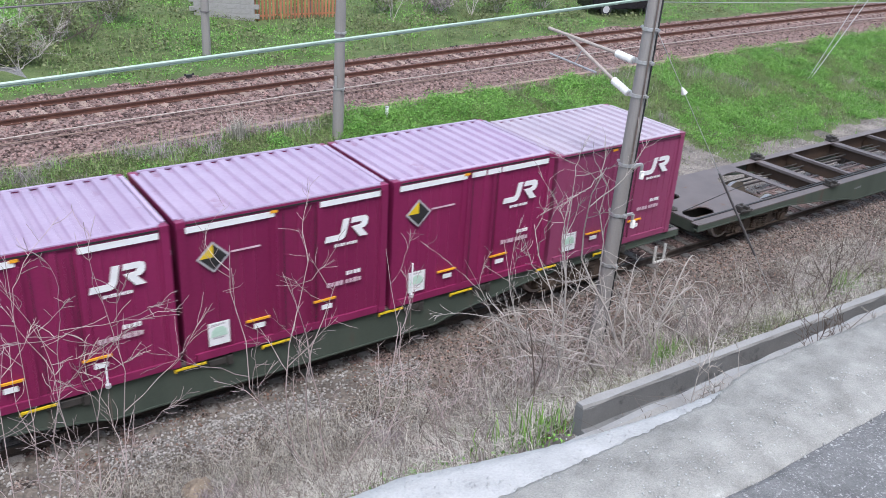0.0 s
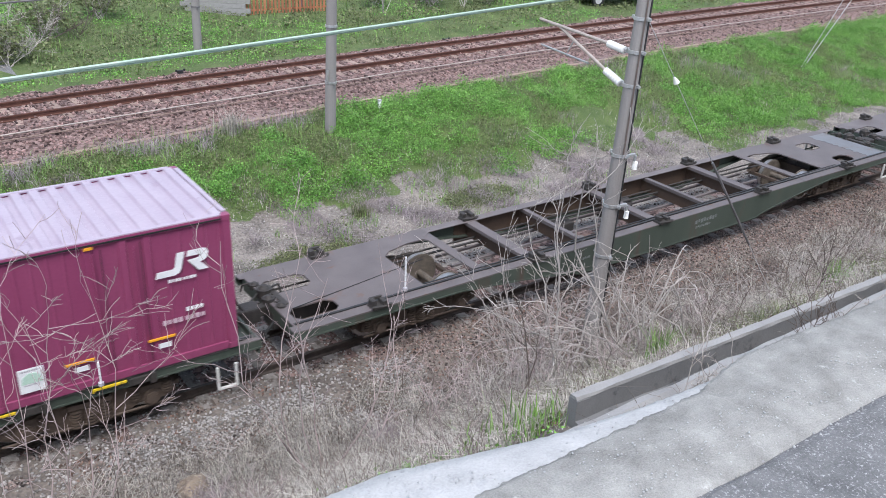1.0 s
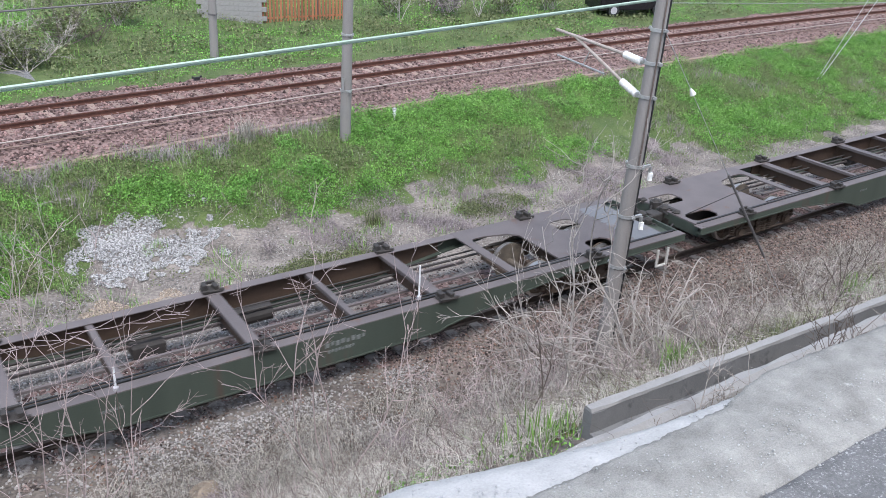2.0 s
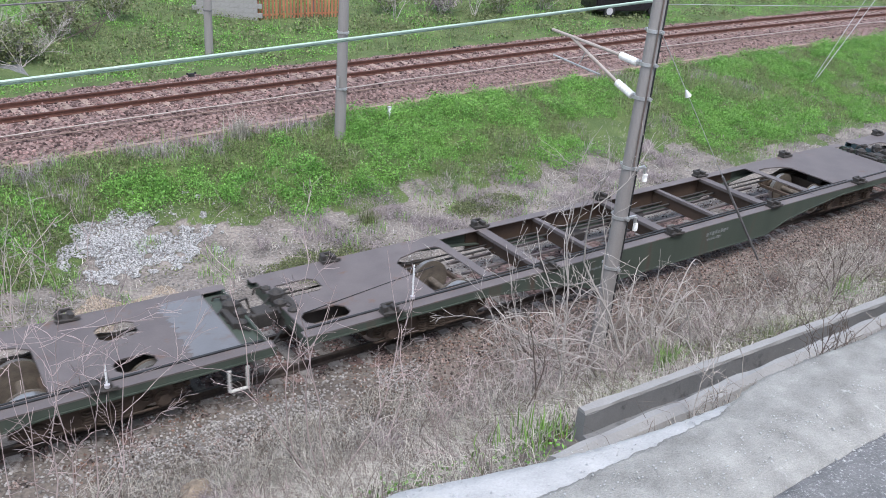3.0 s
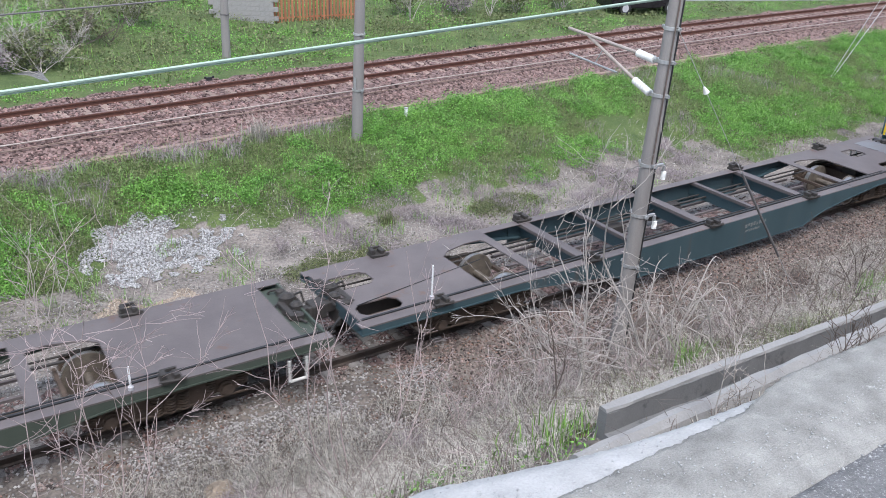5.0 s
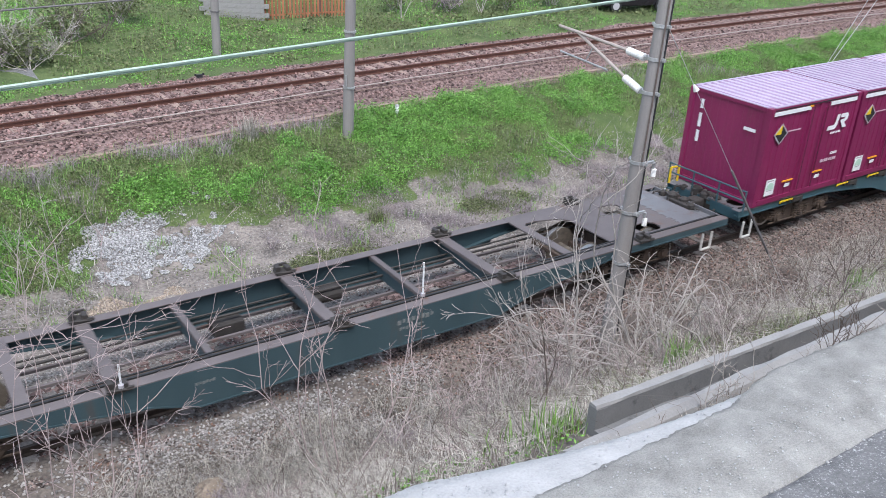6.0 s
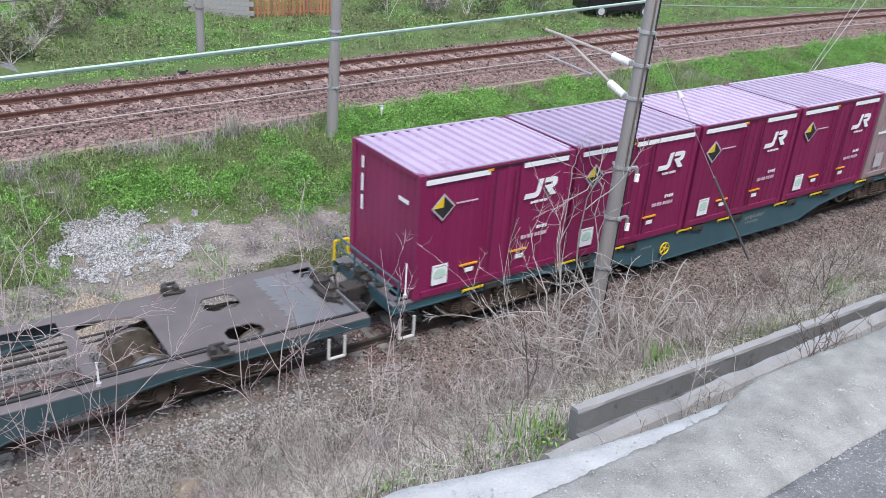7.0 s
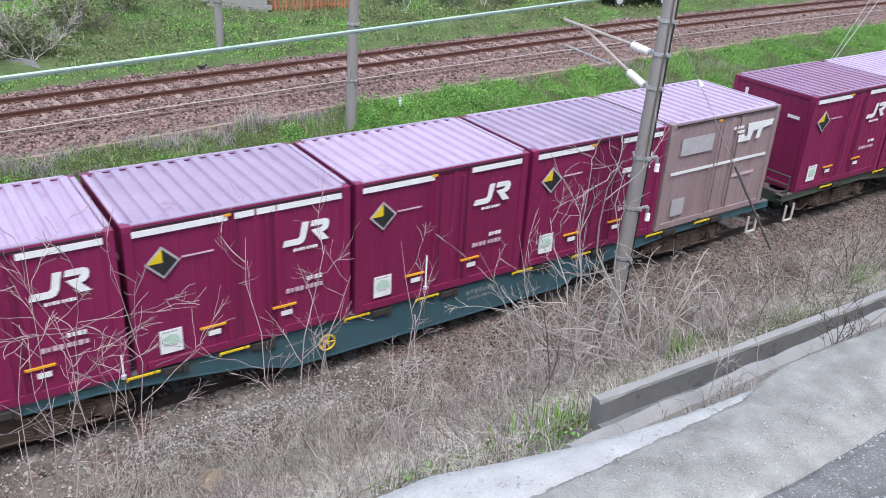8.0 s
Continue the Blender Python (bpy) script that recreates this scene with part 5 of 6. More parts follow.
def plant_bank():
    xy = spread(17000, 0, 62, 4.6, 13.5, on_bank, 1.7)
    bright, dull, bare = [], [], []
    for q in xy:
        g = lush(*q)
        (bright if g > 0.12 else dull if g > -0.22 else bare).append(q)
    stuff("bank_weeds", quick("bank_weeds", *leaves(tufts(bright, 20, 0.11, 0.10, 0.40), 0.046), M["leaf"]), "bright green leafy weeds on the bank", "weeds")
    stuff("bank_weeds", quick("bank_weeds", *leaves(tufts(dull, 15, 0.12, 0.08, 0.32), 0.046), M["leaf_dull"]), "dull green weeds on the bank", "weeds")
    stuff("dead_stalks", quick("dead_stalks", *blades(np.repeat(grounded(bare), 3, 0) + rng.normal(0, 0.08, (3 * len(bare), 3)) * (1, 1, 0), 0.34, 0.005, 0.9), M["mauve"]), "mauve-grey dead stems among the weeds", "weeds")
    big = spread(900, 0, 55, 4.6, 13.5, lambda x, y: on_bank(x, y) and lush(x, y) > 0.18 and patch(x, y, 0.8, 4.9) > -0.1, 1.6)
    stuff("bank_weeds", quick("bank_weeds", *leaves(tufts(big, 95, 0.17, 0.30, 0.72), 0.052), M["leaf"]), "taller leafy clumps on the bank", "weeds")
    g = spread(26000, 0, 55, 3.4, 13, lambda x, y: on_bank(x, y) or y < 6.5 and patch(x, y, 0.8, 7.7) > 0.24, 1.6)
    stuff("bank_grass", quick("bank_grass", *blades(grounded(g), 0.26, 0.006, 0.7), M["blade"]), "thin green grass on the bank", "grass")
    w = spread(900, 0, 30, 3.0, 6.6, lambda x, y: patch(x, y, 0.9, 6.6) > 0.1 and not PALE_HEAP(x, y), 1.3)
    stuff("bank_weeds", quick("bank_weeds", *leaves(tufts(w, 9, 0.10, 0.03, 0.14), 0.045), M["leaf_dull"]), "scattered small weeds on the bare dirt", "weeds")
    low = spread(1500, 6.6, 20, 2.6, 5.6, lambda x, y: ((x - 8.4) / 1.6) ** 2 + ((y - 3.5) / 0.7) ** 2 + 0.9 * patch(x, y, 0.6, 2.2) < 0.8 or ((x - 14.2) / 1.3) ** 2 + ((y - 4.6) / 0.6) ** 2 < 0.8, 1.0)
    stuff("bank_weeds", quick("bank_weeds", *leaves(tufts(low, 10, 0.10, 0.04, 0.16), 0.04), M["leaf_dull"]), "low olive weeds on the bare dirt", "weeds")
    v = spread(9000, 7.5, 24, 3.6, 6.3, lambda x, y: patch(x, y, 1.3, 2.4) > 0.05, 1.0)
    stuff("dead_stalks", quick("dead_stalks", *blades(grounded(v), 0.18, 0.004, 1.1), M["mauve"]), "mauve-grey dead weeds at the bank's foot", "weeds")
    d = spread(6500, -1, 50, 2.2, 7.6, lambda x, y: patch(x, y, 1.2, 5.2) > 0.0 and not PALE_HEAP(x, y) or y > 6.8 and patch(x, y, 0.8, 1.2) > 0.2, 1.6)
    stuff("dry_grass", quick("dry_grass", *blades(grounded(d), 0.17, 0.006, 0.9), M["straw"]), "thin dry grass at the foot of the bank", "grass")
    s = spread(1500, 0, 60, 2.0, 15, lambda x, y: -4.2 < y - far_y(x) < -2.7 + 0.5 * patch(x, y, 0.7, 3.8), 1.5)
    stuff("dry_grass", quick("dry_grass", *blades(grounded(s), 0.26, 0.007, 0.9), M["leaf_dull"]), "dull grass along the ballast foot", "grass")


def plant_far():
    def ok(x, y):
        e = y - far_y(x)
        return e > 2.9 + 0.5 * patch(x, y, 0.8, 9.1) and not (x < 5.8 and 16.4 < y < 18.8)
    xy = spread(9500, 0, 75, 14.5, 34, ok, 1.6)
    a = [q for q in xy if patch(*q, 3.5, 2.9) + 0.3 * patch(*q, 0.9, 1.1) > -0.02]
    b = [q for q in xy if patch(*q, 3.5, 2.9) + 0.3 * patch(*q, 0.9, 1.1) <= -0.02]
    stuff("far_weeds", quick("far_weeds", *leaves(tufts(a, 16, 0.2, 0.12, 0.45), 0.066), M["leaf"]), "green weeds beyond the far track", "weeds")
    stuff("far_weeds", quick("far_weeds", *leaves(tufts(b, 16, 0.2, 0.12, 0.5), 0.066), M["leaf_dull"]), "dull weeds beyond the far track", "weeds")
    c = spread(300, 0, 70, 14.8, 30, ok, 1.4)
    stuff("far_weeds", quick("far_weeds", *leaves(tufts(c, 60, 0.28, 0.3, 0.8), 0.11), M["leaf_dull"]), "taller weed clumps beyond the far track", "weeds")
    g = spread(5000, 0, 70, 14.5, 30, ok, 1.5)
    stuff("far_grass", quick("far_grass", *blades(grounded(g), 0.4, 0.010, 0.6), M["blade"]), "rough grass beyond the far track", "grass")


def lay_stones():
    def beside(e0, e1):
        return lambda x, y: e0 < y - far_y(x) < e1
    f = spread(15000, 0, 70, 8, 20, beside(-2.7, 2.7), 1.5)
    stuff("ballast", quick("ballast", *stones(grounded(f, 0.01), 0.052), M["stone"]), "reddish-grey crushed stone round the far track", "ballast")
    grey = lambda x, y: x + 1.5 * patch(x, y, 1.2, 7.3) < 7.6
    n = spread(9000, -3, 45, -2.6, 2.4, lambda x, y: not grey(x, y), 1.3)
    stuff("ballast", quick("ballast", *stones(grounded(n, 0.0), 0.034), M["stone_dark"]), "brown crushed stone round the near track", "ballast")
    n = spread(9000, -3, 9, -2.6, 2.4, grey)
    stuff("ballast", quick("ballast", *stones(grounded(n, 0.005), 0.030), M["dirtstone"]), "dusty grey crushed stone round the near track", "ballast")
    q = spread(26000, -1.5, 26, -3.4, -0.62, lambda x, y: not grey(x, y) or patch(x, y, 0.5, 2.7) > 0.2, 1.2)
    stuff("ballast", quick("ballast", *stones(grounded(q, 0.0), 0.03), M["stone_dark"]), "dark red-brown small stones beside the near rail", "ballast")
    h = spread(8000, 2.0, 8.0, 4.2, 8.2, PALE_HEAP)
    stuff("stone_heap", quick("stone_heap", *stones(grounded(h, 0.02), 0.026), M["palestone"]), "heap of pale crushed stone on the bank", "gravel")
    k = spread(17000, -1, 36, 1.6, 6.9, lambda x, y: patch(x, y, 1.0, 3.9) > -0.2, 1.5)
    stuff("gravel", quick("gravel", *stones(grounded(k, 0.0), 0.022), M["dirtstone"]), "loose grey gravel beside the track", "gravel")
    c = spread(5200, 2.4, 6.6, 2.2, 4.7, lambda x, y: ((x - 4.2) / 1.5) ** 2 + ((y - 3.5) / 0.85) ** 2 + 1.6 * patch(x, y, 0.6, 5.5) < 0.7)
    stuff("sandy_gravel", quick("sandy_gravel", *stones(grounded(c, 0.0), 0.026), M["tan"]), "tan sandy gravel on the bare dirt", "gravel")
    v = spread(15000, 2.2, 8.6, -4.2, -1.3, lambda x, y: patch(x, y, 0.9, 8.8) > -0.12 - 0.25 * (x < 6.0), 1.0)
    stuff("gravel", quick("gravel", *stones(grounded(v, 0.01), 0.022), M["dirtstone"]), "pale grey gravel at the slope's foot", "gravel")
    r = spread(5200, 0.8, 4.6, -12.5, -11.95, lambda x, y: True)
    pts = np.array([(x, y, 7.172) for x, y in r])
    stuff("grit", quick("grit", *stones(pts, 0.0055), M["palestone"]), "loose grit on the road", "gravel")


def kerb_grit():
    q = spread(2200, 0.6, 7.0, -11.93, -11.53, lambda x, y: patch(x, y, 0.3, 6.3) > -0.2, 1.4)
    pts = np.array([(x, y + (flare(x) if y > -11.8 else 0), 7.198 if -11.9 < y < -11.71 else (7.148 if y > -11.69 else 7.18)) for x, y in q])
    stuff("kerb_grit", quick("kerb_grit", *stones(pts, 0.0035), M["edging"]), "pale grit and chips on the concrete kerb", "gravel")


def plant_slope():
    ok = lambda x, y: not (x > 4.6 and -8.85 < y < -8.1 - 0.032 * (x - 5.3)) and y > -11.35
    s = spread(70000, -1.5, 24, -11.2, -1.5, lambda x, y: ok(x, y) and y < -1.95 + 0.5 * patch(x, y, 0.8, 1.9) and patch(x, y, 0.9, 2.6) > (-0.3 if x < 9 else 0.02), 1.25)
    stuff("dry_scrub", quick("dry_scrub", *blades(grounded(s), 0.26, 0.0042, 1.2, 0.5), M["straw"]), "tangled dry grass on the slope", "grass")
    s = spread(7000, 22, 50, -9.5, -2.2, ok, 1.3)
    stuff("dry_scrub", quick("dry_scrub", *blades(grounded(s), 0.36, 0.008, 1.0, 0.5), M["straw"]), "tangled dry grass farther along the slope", "grass")
    d = spread(30000, -1.5, 30, -11.2, -2.0, ok, 1.3)
    stuff("dead_stalks", quick("dead_stalks", *blades(grounded(d), 0.36, 0.0036, 1.2, 0.4), M["dark_twig"]), "dark dead stalks on the slope", "grass")
    f = spread(38000, -1.5, 32, -11.2, -0.9, lambda x, y: ok(x, y) and (x > 6.5 or patch(x, y, 0.8, 5.9) > 0.05), 1.3)
    stuff("leaf_litter", quick("leaf_litter", *leaves(grounded(f, 0.02), 0.05, 0.25), M["litter"]), "brown dead leaves on the slope", "leaf litter")
    g = spread(7000, 9.5, 40, -8, -3.0, lambda x, y: ok(x, y) and patch(x, y, 1.3, 9.9) > 0.05, 1.5)
    o = spread(9000, 6.5, 26, -7.8, -3.4, lambda x, y: ok(x, y) and patch(x, y, 1.1, 4.6) > 0.08, 1.4)
    stuff("slope_grass", quick("slope_grass", *blades(grounded(o), 0.24, 0.005, 1.0, 0.5), M["leaf_dull"]), "olive grass among the dry scrub", "grass")
    stuff("slope_weeds", quick("slope_weeds", *leaves(grounded(g, 0.05), 0.07), M["leaf_dull"]), "sparse dull weeds in the dry scrub", "weeds")


plant_bank(), plant_far(), lay_stones(), kerb_grit(), plant_slope()


# ---- single plants ----
def branchy(base, tip, r, rnd, depth, lines, crook=0.10, density=1.0, heads=False):
    """A crooked tapering stem from base to tip, with side twigs."""
    base, tip = Vector(base), Vector(tip)
    d = tip - base
    n = 7
    pts = []
    bow = Vector((rnd.gauss(0, 1), rnd.gauss(0, 1), rnd.gauss(0, 0.3))) * crook * d.length
    for k in range(n + 1):
        t = k / n
        j = Vector((rnd.gauss(0, 1), rnd.gauss(0, 1), rnd.gauss(0, 1))) * 0.010 * d.length * (0 < k < n)
        pts.append((base + d * t + bow * math.sin(math.pi * t) + j, max(r * (1 - 0.72 * t), 0.0026)))
    lines.append(pts)
    if depth:
        for _ in range(int(rnd.randint(4, 7) * density)):
            t = rnd.uniform(0.35, 1.0)
            k = min(int(t * n), n - 1)
            p = pts[k][0].lerp(pts[k + 1][0], t * n - k)
            way = (d.normalized() + Vector((rnd.gauss(0, 0.7), rnd.gauss(0, 0.7), rnd.gauss(0.1, 0.5)))).normalized()
            branchy(p, p + way * d.length * rnd.uniform(0.14, 0.34), r * (0.6 - 0.25 * t), rnd, depth - 1, lines, 0.08, density)
    elif heads:
        for _ in range(3):
            q = tip + Vector((rnd.gauss(0, 1), rnd.gauss(0, 1), rnd.gauss(0, 1))) * 0.035
            lines.append([(tip, 0.003), (q, 0.004)])


def shrub(label, base, tips, r, seed, material="twig", depth=2, density=1.0, name="bare_shrub"):
    """A leafless shrub: one stem part for each main stem, twigs with it."""
    rnd = random.Random(seed)
    x, y = base
    t = thing(name, label, "shrub", m=pose(x, y, level(x, y) - 0.05))
    o = Vector((x, y, level(x, y) - 0.05))
    for tip in tips:
        lines = []
        branchy(Vector((rnd.gauss(0, 0.05), rnd.gauss(0, 0.05), 0)), Vector(tip) - o, r * rnd.uniform(0.8, 1.15), rnd, depth, lines, 0.10, density, True)
        part("stem", tubes("stem", lines, M[material], 4), None, t)
    return t


def cane_thicket(label, x0, x1, y0, y1, n, seed, reach, high, r, material):
    """A thicket of long arching canes that rise, bend over and fork into thin twigs."""
    rnd = random.Random(seed)
    cx, cy = (x0 + x1) / 2, (y0 + y1) / 2
    g = level(cx, cy)
    t = thing("cane_thicket", label, "shrub", m=pose(cx, cy, g))
    for _ in range(n):
        x, y = rnd.uniform(x0, x1), rnd.uniform(y0, y1)
        p = Vector((x - cx, y - cy, level(x, y) - 0.05 - g))
        a = rnd.uniform(0, 2 * math.pi)
        way = Vector((math.cos(a), 0.6 * math.sin(a), 0)) * reach * rnd.uniform(0.4, 1.2)
        top = high * rnd.uniform(0.45, 1.1)
        pts, m = [], 9
        for k in range(m + 1):
            u = k / m
            q = p + way * u + Vector((rnd.gauss(0, 0.02), rnd.gauss(0, 0.02), top * math.sin(math.pi * (0.62 * u)) * (1 - 0.25 * u)))
            pts.append((q, r * (1 - 0.7 * u)))
        lines = [pts]
        for _ in range(rnd.randint(3, 6)):
            k = rnd.randint(3, m)
            d = Vector((rnd.gauss(0, 1), rnd.gauss(0, 1), rnd.gauss(0.4, 0.7))).normalized() * rnd.uniform(0.2, 0.6)
            branchy(pts[k][0], pts[k][0] + d, r * 0.45, rnd, 1, lines, 0.1, 0.6)
        part("cane", tubes("cane", lines, M[material], 4), None, t)
    return t


def towards(tips, k):
    """Tips moved along the line of sight of the road's edge by the factor k."""
    e = Vector((0, -13, 8.87))
    return [tuple(e + (Vector(p) - e) * k) for p in tips]


shrub("bare pale shrub with forked twigs beside the near track", (4.55, -4.3), towards([(3.78, -3.1, 3.92), (4.52, -3.1, 3.35), (4.95, -3.1, 3.55), (6.21, -3.1, 3.33), (6.53, -3.1, 1.96), (5.36, -3.1, 2.96)], 0.88), 0.014, 3, "pink_twig", 2, 1.0)
shrub("tall bare pinkish shrub with feathery twigs", (0.75, -6.0), towards([(1.1, -3.3, 4.51), (1.28, -3.3, 3.6), (1.58, -3.3, 3.82), (2.0, -3.3, 4.04), (1.63, -3.3, 2.88), (0.9, -3.3, 3.26)], 0.72), 0.010, 8, "pink_twig", 2, 1.3)
shrub("slender pale bare sapling on the slope", (8.1, -5.25), [(7.76, -5.3, 5.05), (7.12, -5.3, 4.4)], 0.018, 12, "twig")
shrub("bare bush with arching pale canes on the slope", (9.45, -5.7), [(7.9, -5.7, 5.2), (6.54, -5.7, 2.72), (7.48, -5.7, 3.67), (6.99, -5.7, 3.28), (9.54, -5.7, 3.36), (6.22, -5.7, 3.49), (8.6, -5.9, 3.6)], 0.02, 17, "twig", 2, 1.0)
shrub("thin dark bare sapling on the slope", (6.4, -6.3), [(6.2, -6.3, 3.91), (6.61, -6.3, 3.36)], 0.012, 23, "dark_twig", 1)
shrub("thin bare stem leaning over the drain", (8.3, -7.6), [(7.0, -7.3, 4.64), (8.81, -7.3, 3.56)], 0.012, 29, "twig", 1)
shrub("tangled bare bramble on the slope", (8.2, -4.3), [(7.48, -4.3, 3.66), (7.26, -4.3, 2.88), (8.94, -4.3, 2.86), (9.35, -4.3, 1.93), (6.78, -4.3, 3.54), (7.9, -4.2, 2.4)], 0.012, 31, "twig", 2, 1.2)
shrub("tall pale bare cane leaning over the track", (10.57, -4.5), [(9.28, -4.5, 4.4)], 0.022, 301, "twig", 1, 0.8)
shrub("upright pale bare cane on the slope", (8.76, -4.5), [(9.0, -4.5, 2.9)], 0.018, 302, "twig", 1, 0.8)
shrub("long pale cane lying across the scrub", (10.57, -4.5), [(8.0, -4.5, 1.66)], 0.018, 303, "twig", 1, 0.6)
cane_thicket("thicket of arching pale canes round the pole's foot", 8.3, 10.8, -5.6, -3.9, 26, 201, 1.6, 2.1, 0.016, "twig")
cane_thicket("thicket of reddish bare canes beside the near track", 6.3, 8.8, -5.2, -3.2, 26, 202, 1.1, 1.8, 0.010, "pink_twig")
cane_thicket("dark bare bramble canes behind the drain", 10.5, 15.5, -6.6, -4.2, 18, 203, 1.3, 1.3, 0.009, "dark_twig")
cane_thicket("grey bare bramble canes beside the near track", 12.0, 19.0, -5.2, -2.9, 18, 204, 1.3, 1.2, 0.010, "twig")
cane_thicket("low tangle of pale bare canes at the track's edge", 0.6, 4.2, -3.9, -2.5, 20, 205, 0.8, 0.9, 0.008, "twig")
shrub("pale bare shrub at the foot of the bank", (1.7, 3.2), [(2.37, 3.1, 2.9), (2.02, 3.1, 2.5), (2.32, 3.1, 1.76), (1.4, 3.2, 2.6)], 0.014, 37, "twig", 2)
shrub("dark tangled bare shrub along the drain", (15.2, -5.2), [(14.0, -5.1, 2.97), (16.59, -5.1, 2.4), (15.41, -5.1, 2.4), (13.41, -5.1, 2.75), (15.0, -5.6, 2.3)], 0.013, 41, "dark_twig", 2)
shrub("small bare bush between the drain and the kerb", (7.0, -9.6), [(7.3, -9.5, 5.35), (6.8, -9.7, 5.25), (7.6, -9.6, 5.1), (7.0, -9.4, 5.2)], 0.008, 43, "dark_twig", 2, name="bare_bush")
for k, x in enumerate((8.4, 9.9, 11.6, 13.4, 15.5)):
    shrub("small bare bush between the drain and the kerb", (x, -9.5), [(x + dx, -9.45 + 0.1 * dx, 4.75 + 0.25 * dz) for dx, dz in ((-0.4, 0.2), (0.0, 1.0), (0.3, 0.6), (0.6, 0.0))], 0.008, 90 + k, "dark_twig" if k % 2 else "twig", 2, 1.2, name="bare_bush")
shrub("small bare bush in the drain", (5.95, -9.2), [(6.0, -9.1, 4.95), (5.8, -9.2, 4.85), (6.2, -9.2, 4.9)], 0.007, 47, "twig", 2, name="bare_bush")
shrub("grey bare thicket beyond the far track", (5.0, 18.3), [(3.6, 18.1, 2.6), (4.4, 19.3, 3.4), (5.6, 19.5, 3.2), (6.6, 19.4, 2.4), (5.0, 19.2, 2.2), (3.0, 19.4, 2.0), (6.0, 19.0, 2.0)], 0.016, 53, "twig", 2, 3.2)
shrub("grey bare thicket beyond the far track", (3.4, 20.4), [(2.2, 20.2, 2.8), (3.0, 20.0, 3.6), (4.2, 20.2, 3.4), (5.2, 20.2, 2.6), (1.5, 20.0, 2.4)], 0.03, 54, "twig", 2, 2.4)
shrub("dull bare thicket beyond the far track", (6.6, 20.8), [(5.6, 20.6, 2.8), (6.4, 20.6, 3.2), (7.4, 20.7, 2.7), (8.2, 20.6, 2.2)], 0.025, 55, "dark_twig", 2, 2.2)
for k, (x, y, h) in enumerate(((21.5, 21.5, 2.0), (23.5, 22.0, 2.4), (26.0, 21.4, 1.8), (28.5, 22.2, 2.6), (31.0, 21.6, 2.0), (8.0, 21.5, 1.6))):
    shrub("bare bush beyond the far track", (x, y), [(x + dx, y + 0.2 * dx, level(x, y) + h * s) for dx, s in ((-0.7, 0.8), (-0.2, 1.0), (0.4, 0.95), (0.9, 0.7))], 0.02, 60 + k, "dark_twig" if k % 2 else "twig", 2, 1.4, name="bare_bush")


def leafy_bush(label, x, y, rx, high, n, material, size=0.10):
    """A rounded bush: bare stems inside a ragged cloud of small leaves."""
    rnd = random.Random(int(x * 100))
    t = thing("leafy_bush", label, "bush", m=pose(x, y, level(x, y)))
    lines = []
    for _ in range(9):
        branchy((rnd.gauss(0, 0.1), rnd.gauss(0, 0.1), 0), (rnd.gauss(0, rx * 0.55), rnd.gauss(0, rx * 0.4), high * rnd.uniform(0.6, 1.0)), 0.02, rnd, 1, lines, 0.1, 1.5)
    tagged(part("branchwork", tubes("branchwork", lines, M["twig"], 4), None, t, "grey bare stems"), kind="stuff")
    d = rng.normal(size=(n, 3))
    d /= np.linalg.norm(d, axis=1)[:, None]
    r = rng.uniform(0.35, 1.0, n) ** 0.6
    lump = np.array([0.75 + 0.5 * noise.noise(Vector(v) * 2.2 + Vector((x, y, 0))) for v in d])
    p = d * (r * lump)[:, None] * np.array([rx, rx * 0.8, high * 0.55]) + np.array([0, 0, high * 0.5])
    tagged(part("crown", quick("crown", *leaves(p, size), M[material]), None, t, "thin ragged foliage"), kind="stuff")


for bx, by, brx, bh, bn, bm_ in ((3.3, 18.7, 1.2, 1.3, 1700, "mauve"), (4.9, 19.1, 1.2, 1.5, 1800, "leaf_dull"), (7.0, 21.6, 1.3, 1.4, 1400, "leaf_dull"), (1.8, 18.9, 1.1, 1.5, 1400, "mauve"), (9.6, 24.0, 1.4, 1.6, 1500, "leaf_dull"), (21.8, 22.6, 1.2, 1.7, 1300, "leaf_dull"), (24.6, 22.2, 1.4, 1.9, 1500, "mauve"), (27.6, 21.6, 1.3, 1.8, 1400, "leaf_dull"), (30.5, 21.4, 1.3, 1.9, 1300, "leaf_dull")):
    leafy_bush("grey-green ragged bush beyond the far track", bx, by, brx, bh, bn, bm_)


def scrub_clump(seed, material):
    """A low clump of tangled dry stems, as one thing to be repeated."""
    rnd = random.Random(seed)
    t = thing("dry_bramble", "low clump of tangled dry stems on the slope", "shrub", "dry clumps on the slope")
    lines = []
    for _ in range(7):
        a = rnd.uniform(0, 6.28)
        l = rnd.uniform(0.3, 0.75)
        branchy((rnd.gauss(0, 0.06), rnd.gauss(0, 0.06), -0.03), (math.cos(a) * l, math.sin(a) * l, rnd.uniform(0.25, 0.75)), 0.0065, rnd, 1, lines, 0.2, 1.2)
    tagged(part("tangle", tubes("tangle", lines, M[material], 3), None, t), kind="stuff")
    return t


CLUMPS = [scrub_clump(70, "twig"), scrub_clump(71, "dark_twig"), scrub_clump(72, "straw"), scrub_clump(73, "pink_twig"), scrub_clump(74, "straw")]
spots = spread(60, 5.6, 11.5, -6.6, -3.0, lambda x, y: True) + spread(95, 0.3, 27, -7.8, -2.7, lambda x, y: not (x > 5 and y < -7.9), 1.35)
for k, (x, y) in enumerate(spots):
    m = pose(x, y, level(x, y), 0, 0, rng.uniform(0, 360))
    if k < len(CLUMPS):
        CLUMPS[k].matrix_basis = m
    else:
        copy_thing(CLUMPS[k % len(CLUMPS)], m)


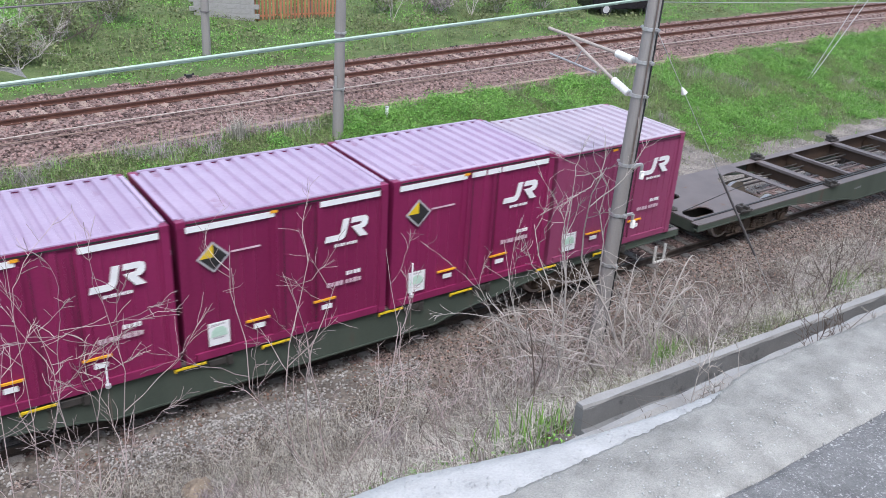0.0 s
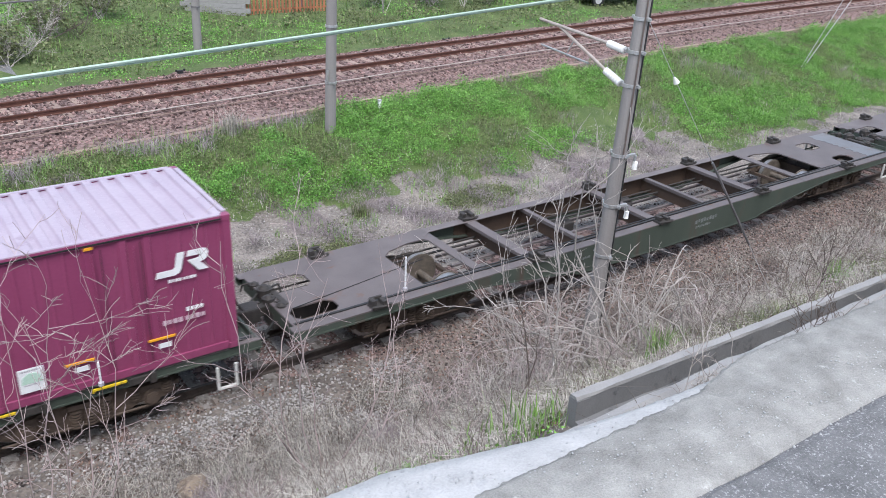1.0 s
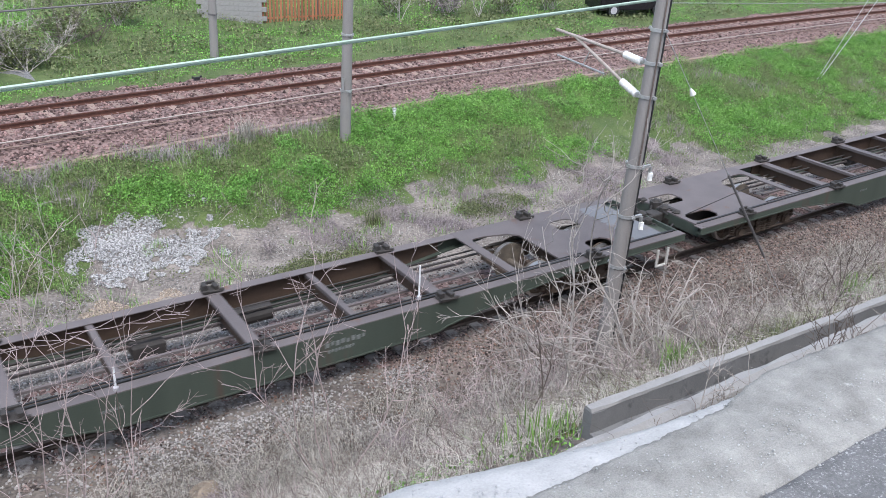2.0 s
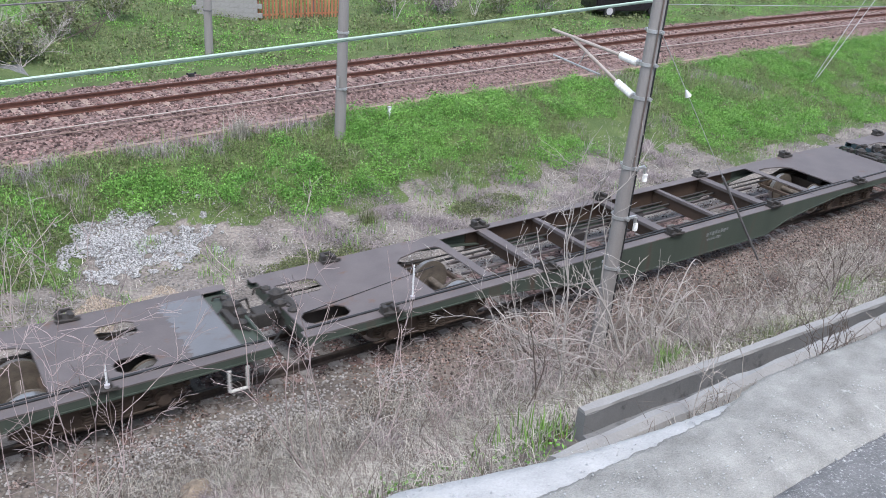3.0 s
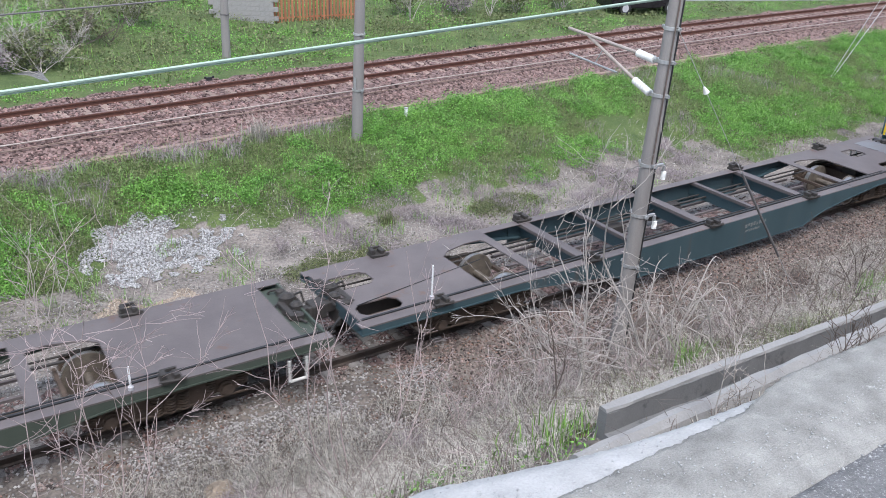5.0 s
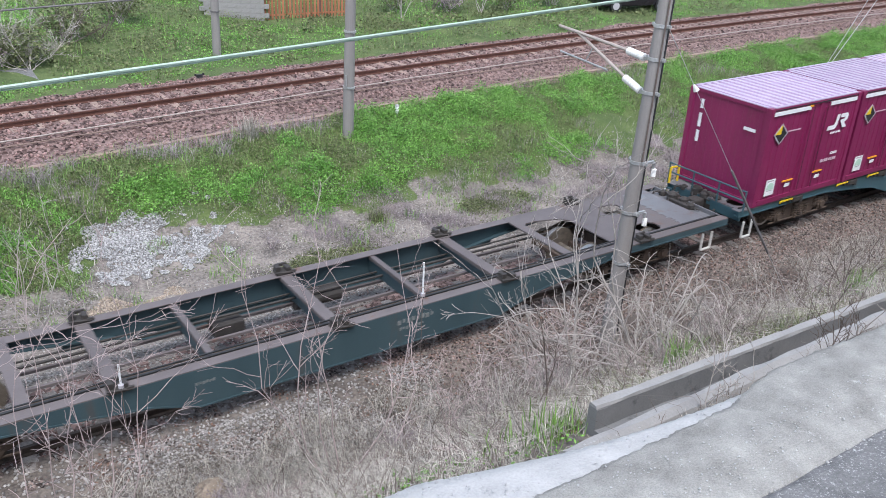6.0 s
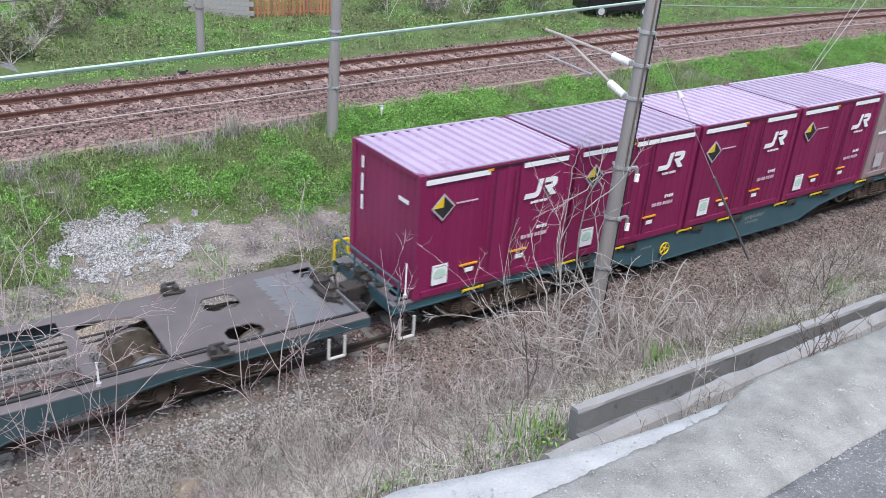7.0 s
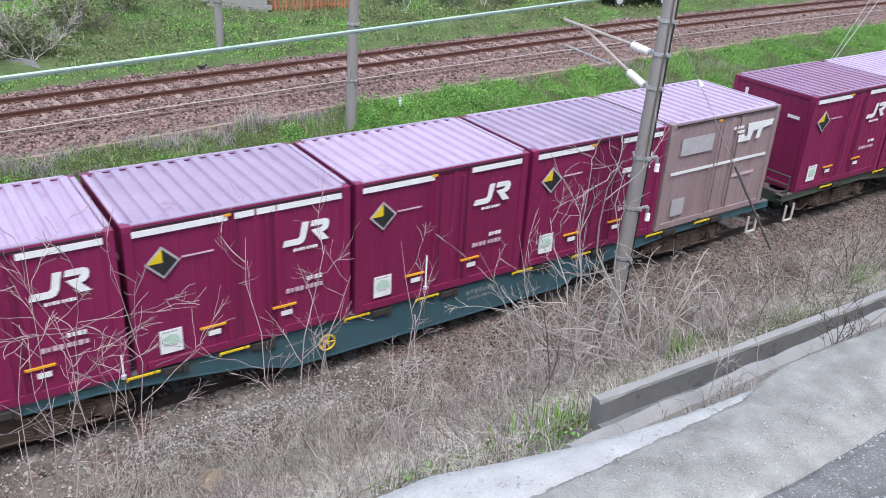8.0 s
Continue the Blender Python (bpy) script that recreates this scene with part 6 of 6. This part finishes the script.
def grass_tuft(label, x, y, n, length, material, radius, name="grass_tuft"):
    q = rng.normal(0, radius, (n, 2))
    p = np.stack([q[:, 0], q[:, 1], np.zeros(n)], 1)
    tagged(new(name, quick(name, *blades(p, length, 0.007, 0.35, 0.3), M[material])), label, "grass", kind="stuff").matrix_basis = pose(x, y, level(x, y) - 0.03)


grass_tuft("bright yellow-green grass tuft beside the drain", 8.75, -6.5, 140, 0.5, "blade", 0.07)
grass_tuft("bright yellow-green grass tuft beside the drain", 13.2, -6.5, 120, 0.45, "blade", 0.10)
grass_tuft("green grass clump at the drain's end", 5.25, -7.9, 150, 0.3, "blade", 0.18)
grass_tuft("green grass clump on the slope", 4.7, -8.1, 110, 0.24, "blade", 0.22)
grass_tuft("straw-coloured plume of dry grass", 8.9, 9.2, 150, 0.7, "straw", 0.12)
grass_tuft("straw-coloured plume of dry grass", 2.0, -3.3, 60, 0.75, "straw", 0.05)
grass_tuft("dark green tuft at the bank's foot", 10.62, 4.97, 160, 0.4, "leaf_dull", 0.12)


def dry_weed(label, x, y, rx, high, n, material):
    """A rounded feathery dead weed: thin curled stems that end in fine pale seed heads."""
    t = thing("dry_weed", label, "weed", m=pose(x, y, level(x, y) - 0.02))
    rnd = random.Random(int(x * 1000))
    lines = []
    for _ in range(22):
        a, l = rnd.uniform(0, 6.28), rx * rnd.uniform(0.3, 1.0)
        branchy((rnd.gauss(0, 0.04), rnd.gauss(0, 0.04), 0), (math.cos(a) * l, math.sin(a) * l, high * rnd.uniform(0.5, 1.0)), 0.005, rnd, 1, lines, 0.2, 1.0)
    tagged(part("stalk_tangle", tubes("stalk_tangle", lines, M[material], 3), None, t), kind="stuff")
    d = rng.normal(size=(n, 3)) * (0.42 * rx, 0.42 * rx, 0.2 * high) + (0, 0, 0.62 * high)
    d[:, 2] = np.maximum(d[:, 2], 0.02)
    tagged(part("seed_fluff", quick("seed_fluff", *leaves(d, 0.034, 1.0, 0.25), M[material]), None, t, "fine pale seed heads"), kind="stuff")


for wx, wy, wr, wh, wm in ((3.7, -2.9, 0.42, 0.55, "straw"), (4.35, -3.15, 0.5, 0.6, "straw"), (5.1, -3.5, 0.45, 0.55, "straw"), (2.5, -3.1, 0.35, 0.5, "straw"), (3.2, -3.7, 0.4, 0.5, "mauve"), (5.9, -4.0, 0.4, 0.5, "mauve"), (1.6, -3.4, 0.35, 0.6, "mauve"), (4.3, -4.2, 0.4, 0.45, "straw"), (9.6, -3.4, 0.5, 0.5, "mauve"), (12.6, -4.2, 0.5, 0.5, "mauve")):
    dry_weed("feathery pale dead weed in the scrub", wx, wy, wr, wh, 1300, wm)


def weed_patch(label, x, y, n, radius, material="leaf"):
    q = rng.normal(0, radius, (n, 2))
    p = np.array([(x + a, y + b, level(x + a, y + b) + rng.uniform(0.02, 0.18)) for a, b in q])
    stuff("weed_patch", quick("weed_patch", *leaves(p, 0.042), M[material]), label, "weeds")


weed_patch("green weeds below the kerb", 4.0, -7.3, 500, 0.32)
weed_patch("green weeds below the kerb", 4.6, -8.6, 300, 0.3)
weed_patch("green weeds in the drain", 7.1, -9.7, 350, 0.22)
weed_patch("green weeds beside the kerb", 8.6, -9.6, 350, 0.35, "leaf_dull")
weed_patch("green weeds beside the kerb", 10.6, -9.5, 350, 0.4)
weed_patch("green weeds in the drain", 13.2, -6.6, 160, 0.2)


def sand_stone():
    bm = bmesh.new()
    bmesh.ops.create_icosphere(bm, subdivisions=3, radius=1)
    for v in bm.verts:
        v.co = Vector((v.co.x * 0.27, v.co.y * 0.24, v.co.z * 0.22)) * (1 + 0.25 * noise.noise(v.co * 1.7))
    ob = tagged(new("boulder", mesh_of("boulder", bm, M["sandstone"])), "tan lump of sandy stone in the scrub", "stone")
    ob.matrix_basis = pose(3.25, -2.6, level(3.25, -2.6) + 0.03, 0, 0, 20)


M["sandstone"] = mat("tan_sandstone", (0.20, 0.16, 0.12), (0.33, 0.265, 0.20), 7, 0.95, 0, 0.8, 40)
sand_stone()


def marker_rod(x, y, z0, z1):
    t = thing("marker_rod", "thin stake with a pale top in the scrub beside the track", "stake", m=pose(x, y, level(x, y) - 0.05))
    g = level(x, y) - 0.05
    part("stem", rod(bmesh.new(), (0, 0, 0), (0, 0, z0 - g), 0.006, 6), M["dark_twig"], t)
    part("pale_top", rod(bmesh.new(), (0, 0, z0 - g), (0, 0, z1 - g), 0.016, 8), M["white"], t, "pale top")
    part("foot", rod(bmesh.new(), (0, 0, z0 - g - 0.03), (0, 0, z0 - g + 0.02), 0.04, 10), M["silver"], t)


marker_rod(7.24, -2.3, 1.9, 2.5), marker_rod(2.21, -2.3, 1.78, 2.13)


# ---- movement ----
def run(t):
    """Metres the train has gone after t seconds."""
    return 10.45 * t - 0.075 * t * t


def motions():
    times = [0.25 * k for k in range(33)]
    for ob, offset in MOVERS:
        lift = 1.02 if ob.name.startswith("freight") else 0.0
        walk(ob, [(t, track_pose(15.04 + offset - run(t), lift)) for t in times])
    for ws, x in WHEELSETS:
        walk(ws, [(k / 30, pose(x, 0, 0.43) @ Matrix.Rotation(-run(k / 30) / 0.43, 4, "Y")) for k in range(241)])


motions()
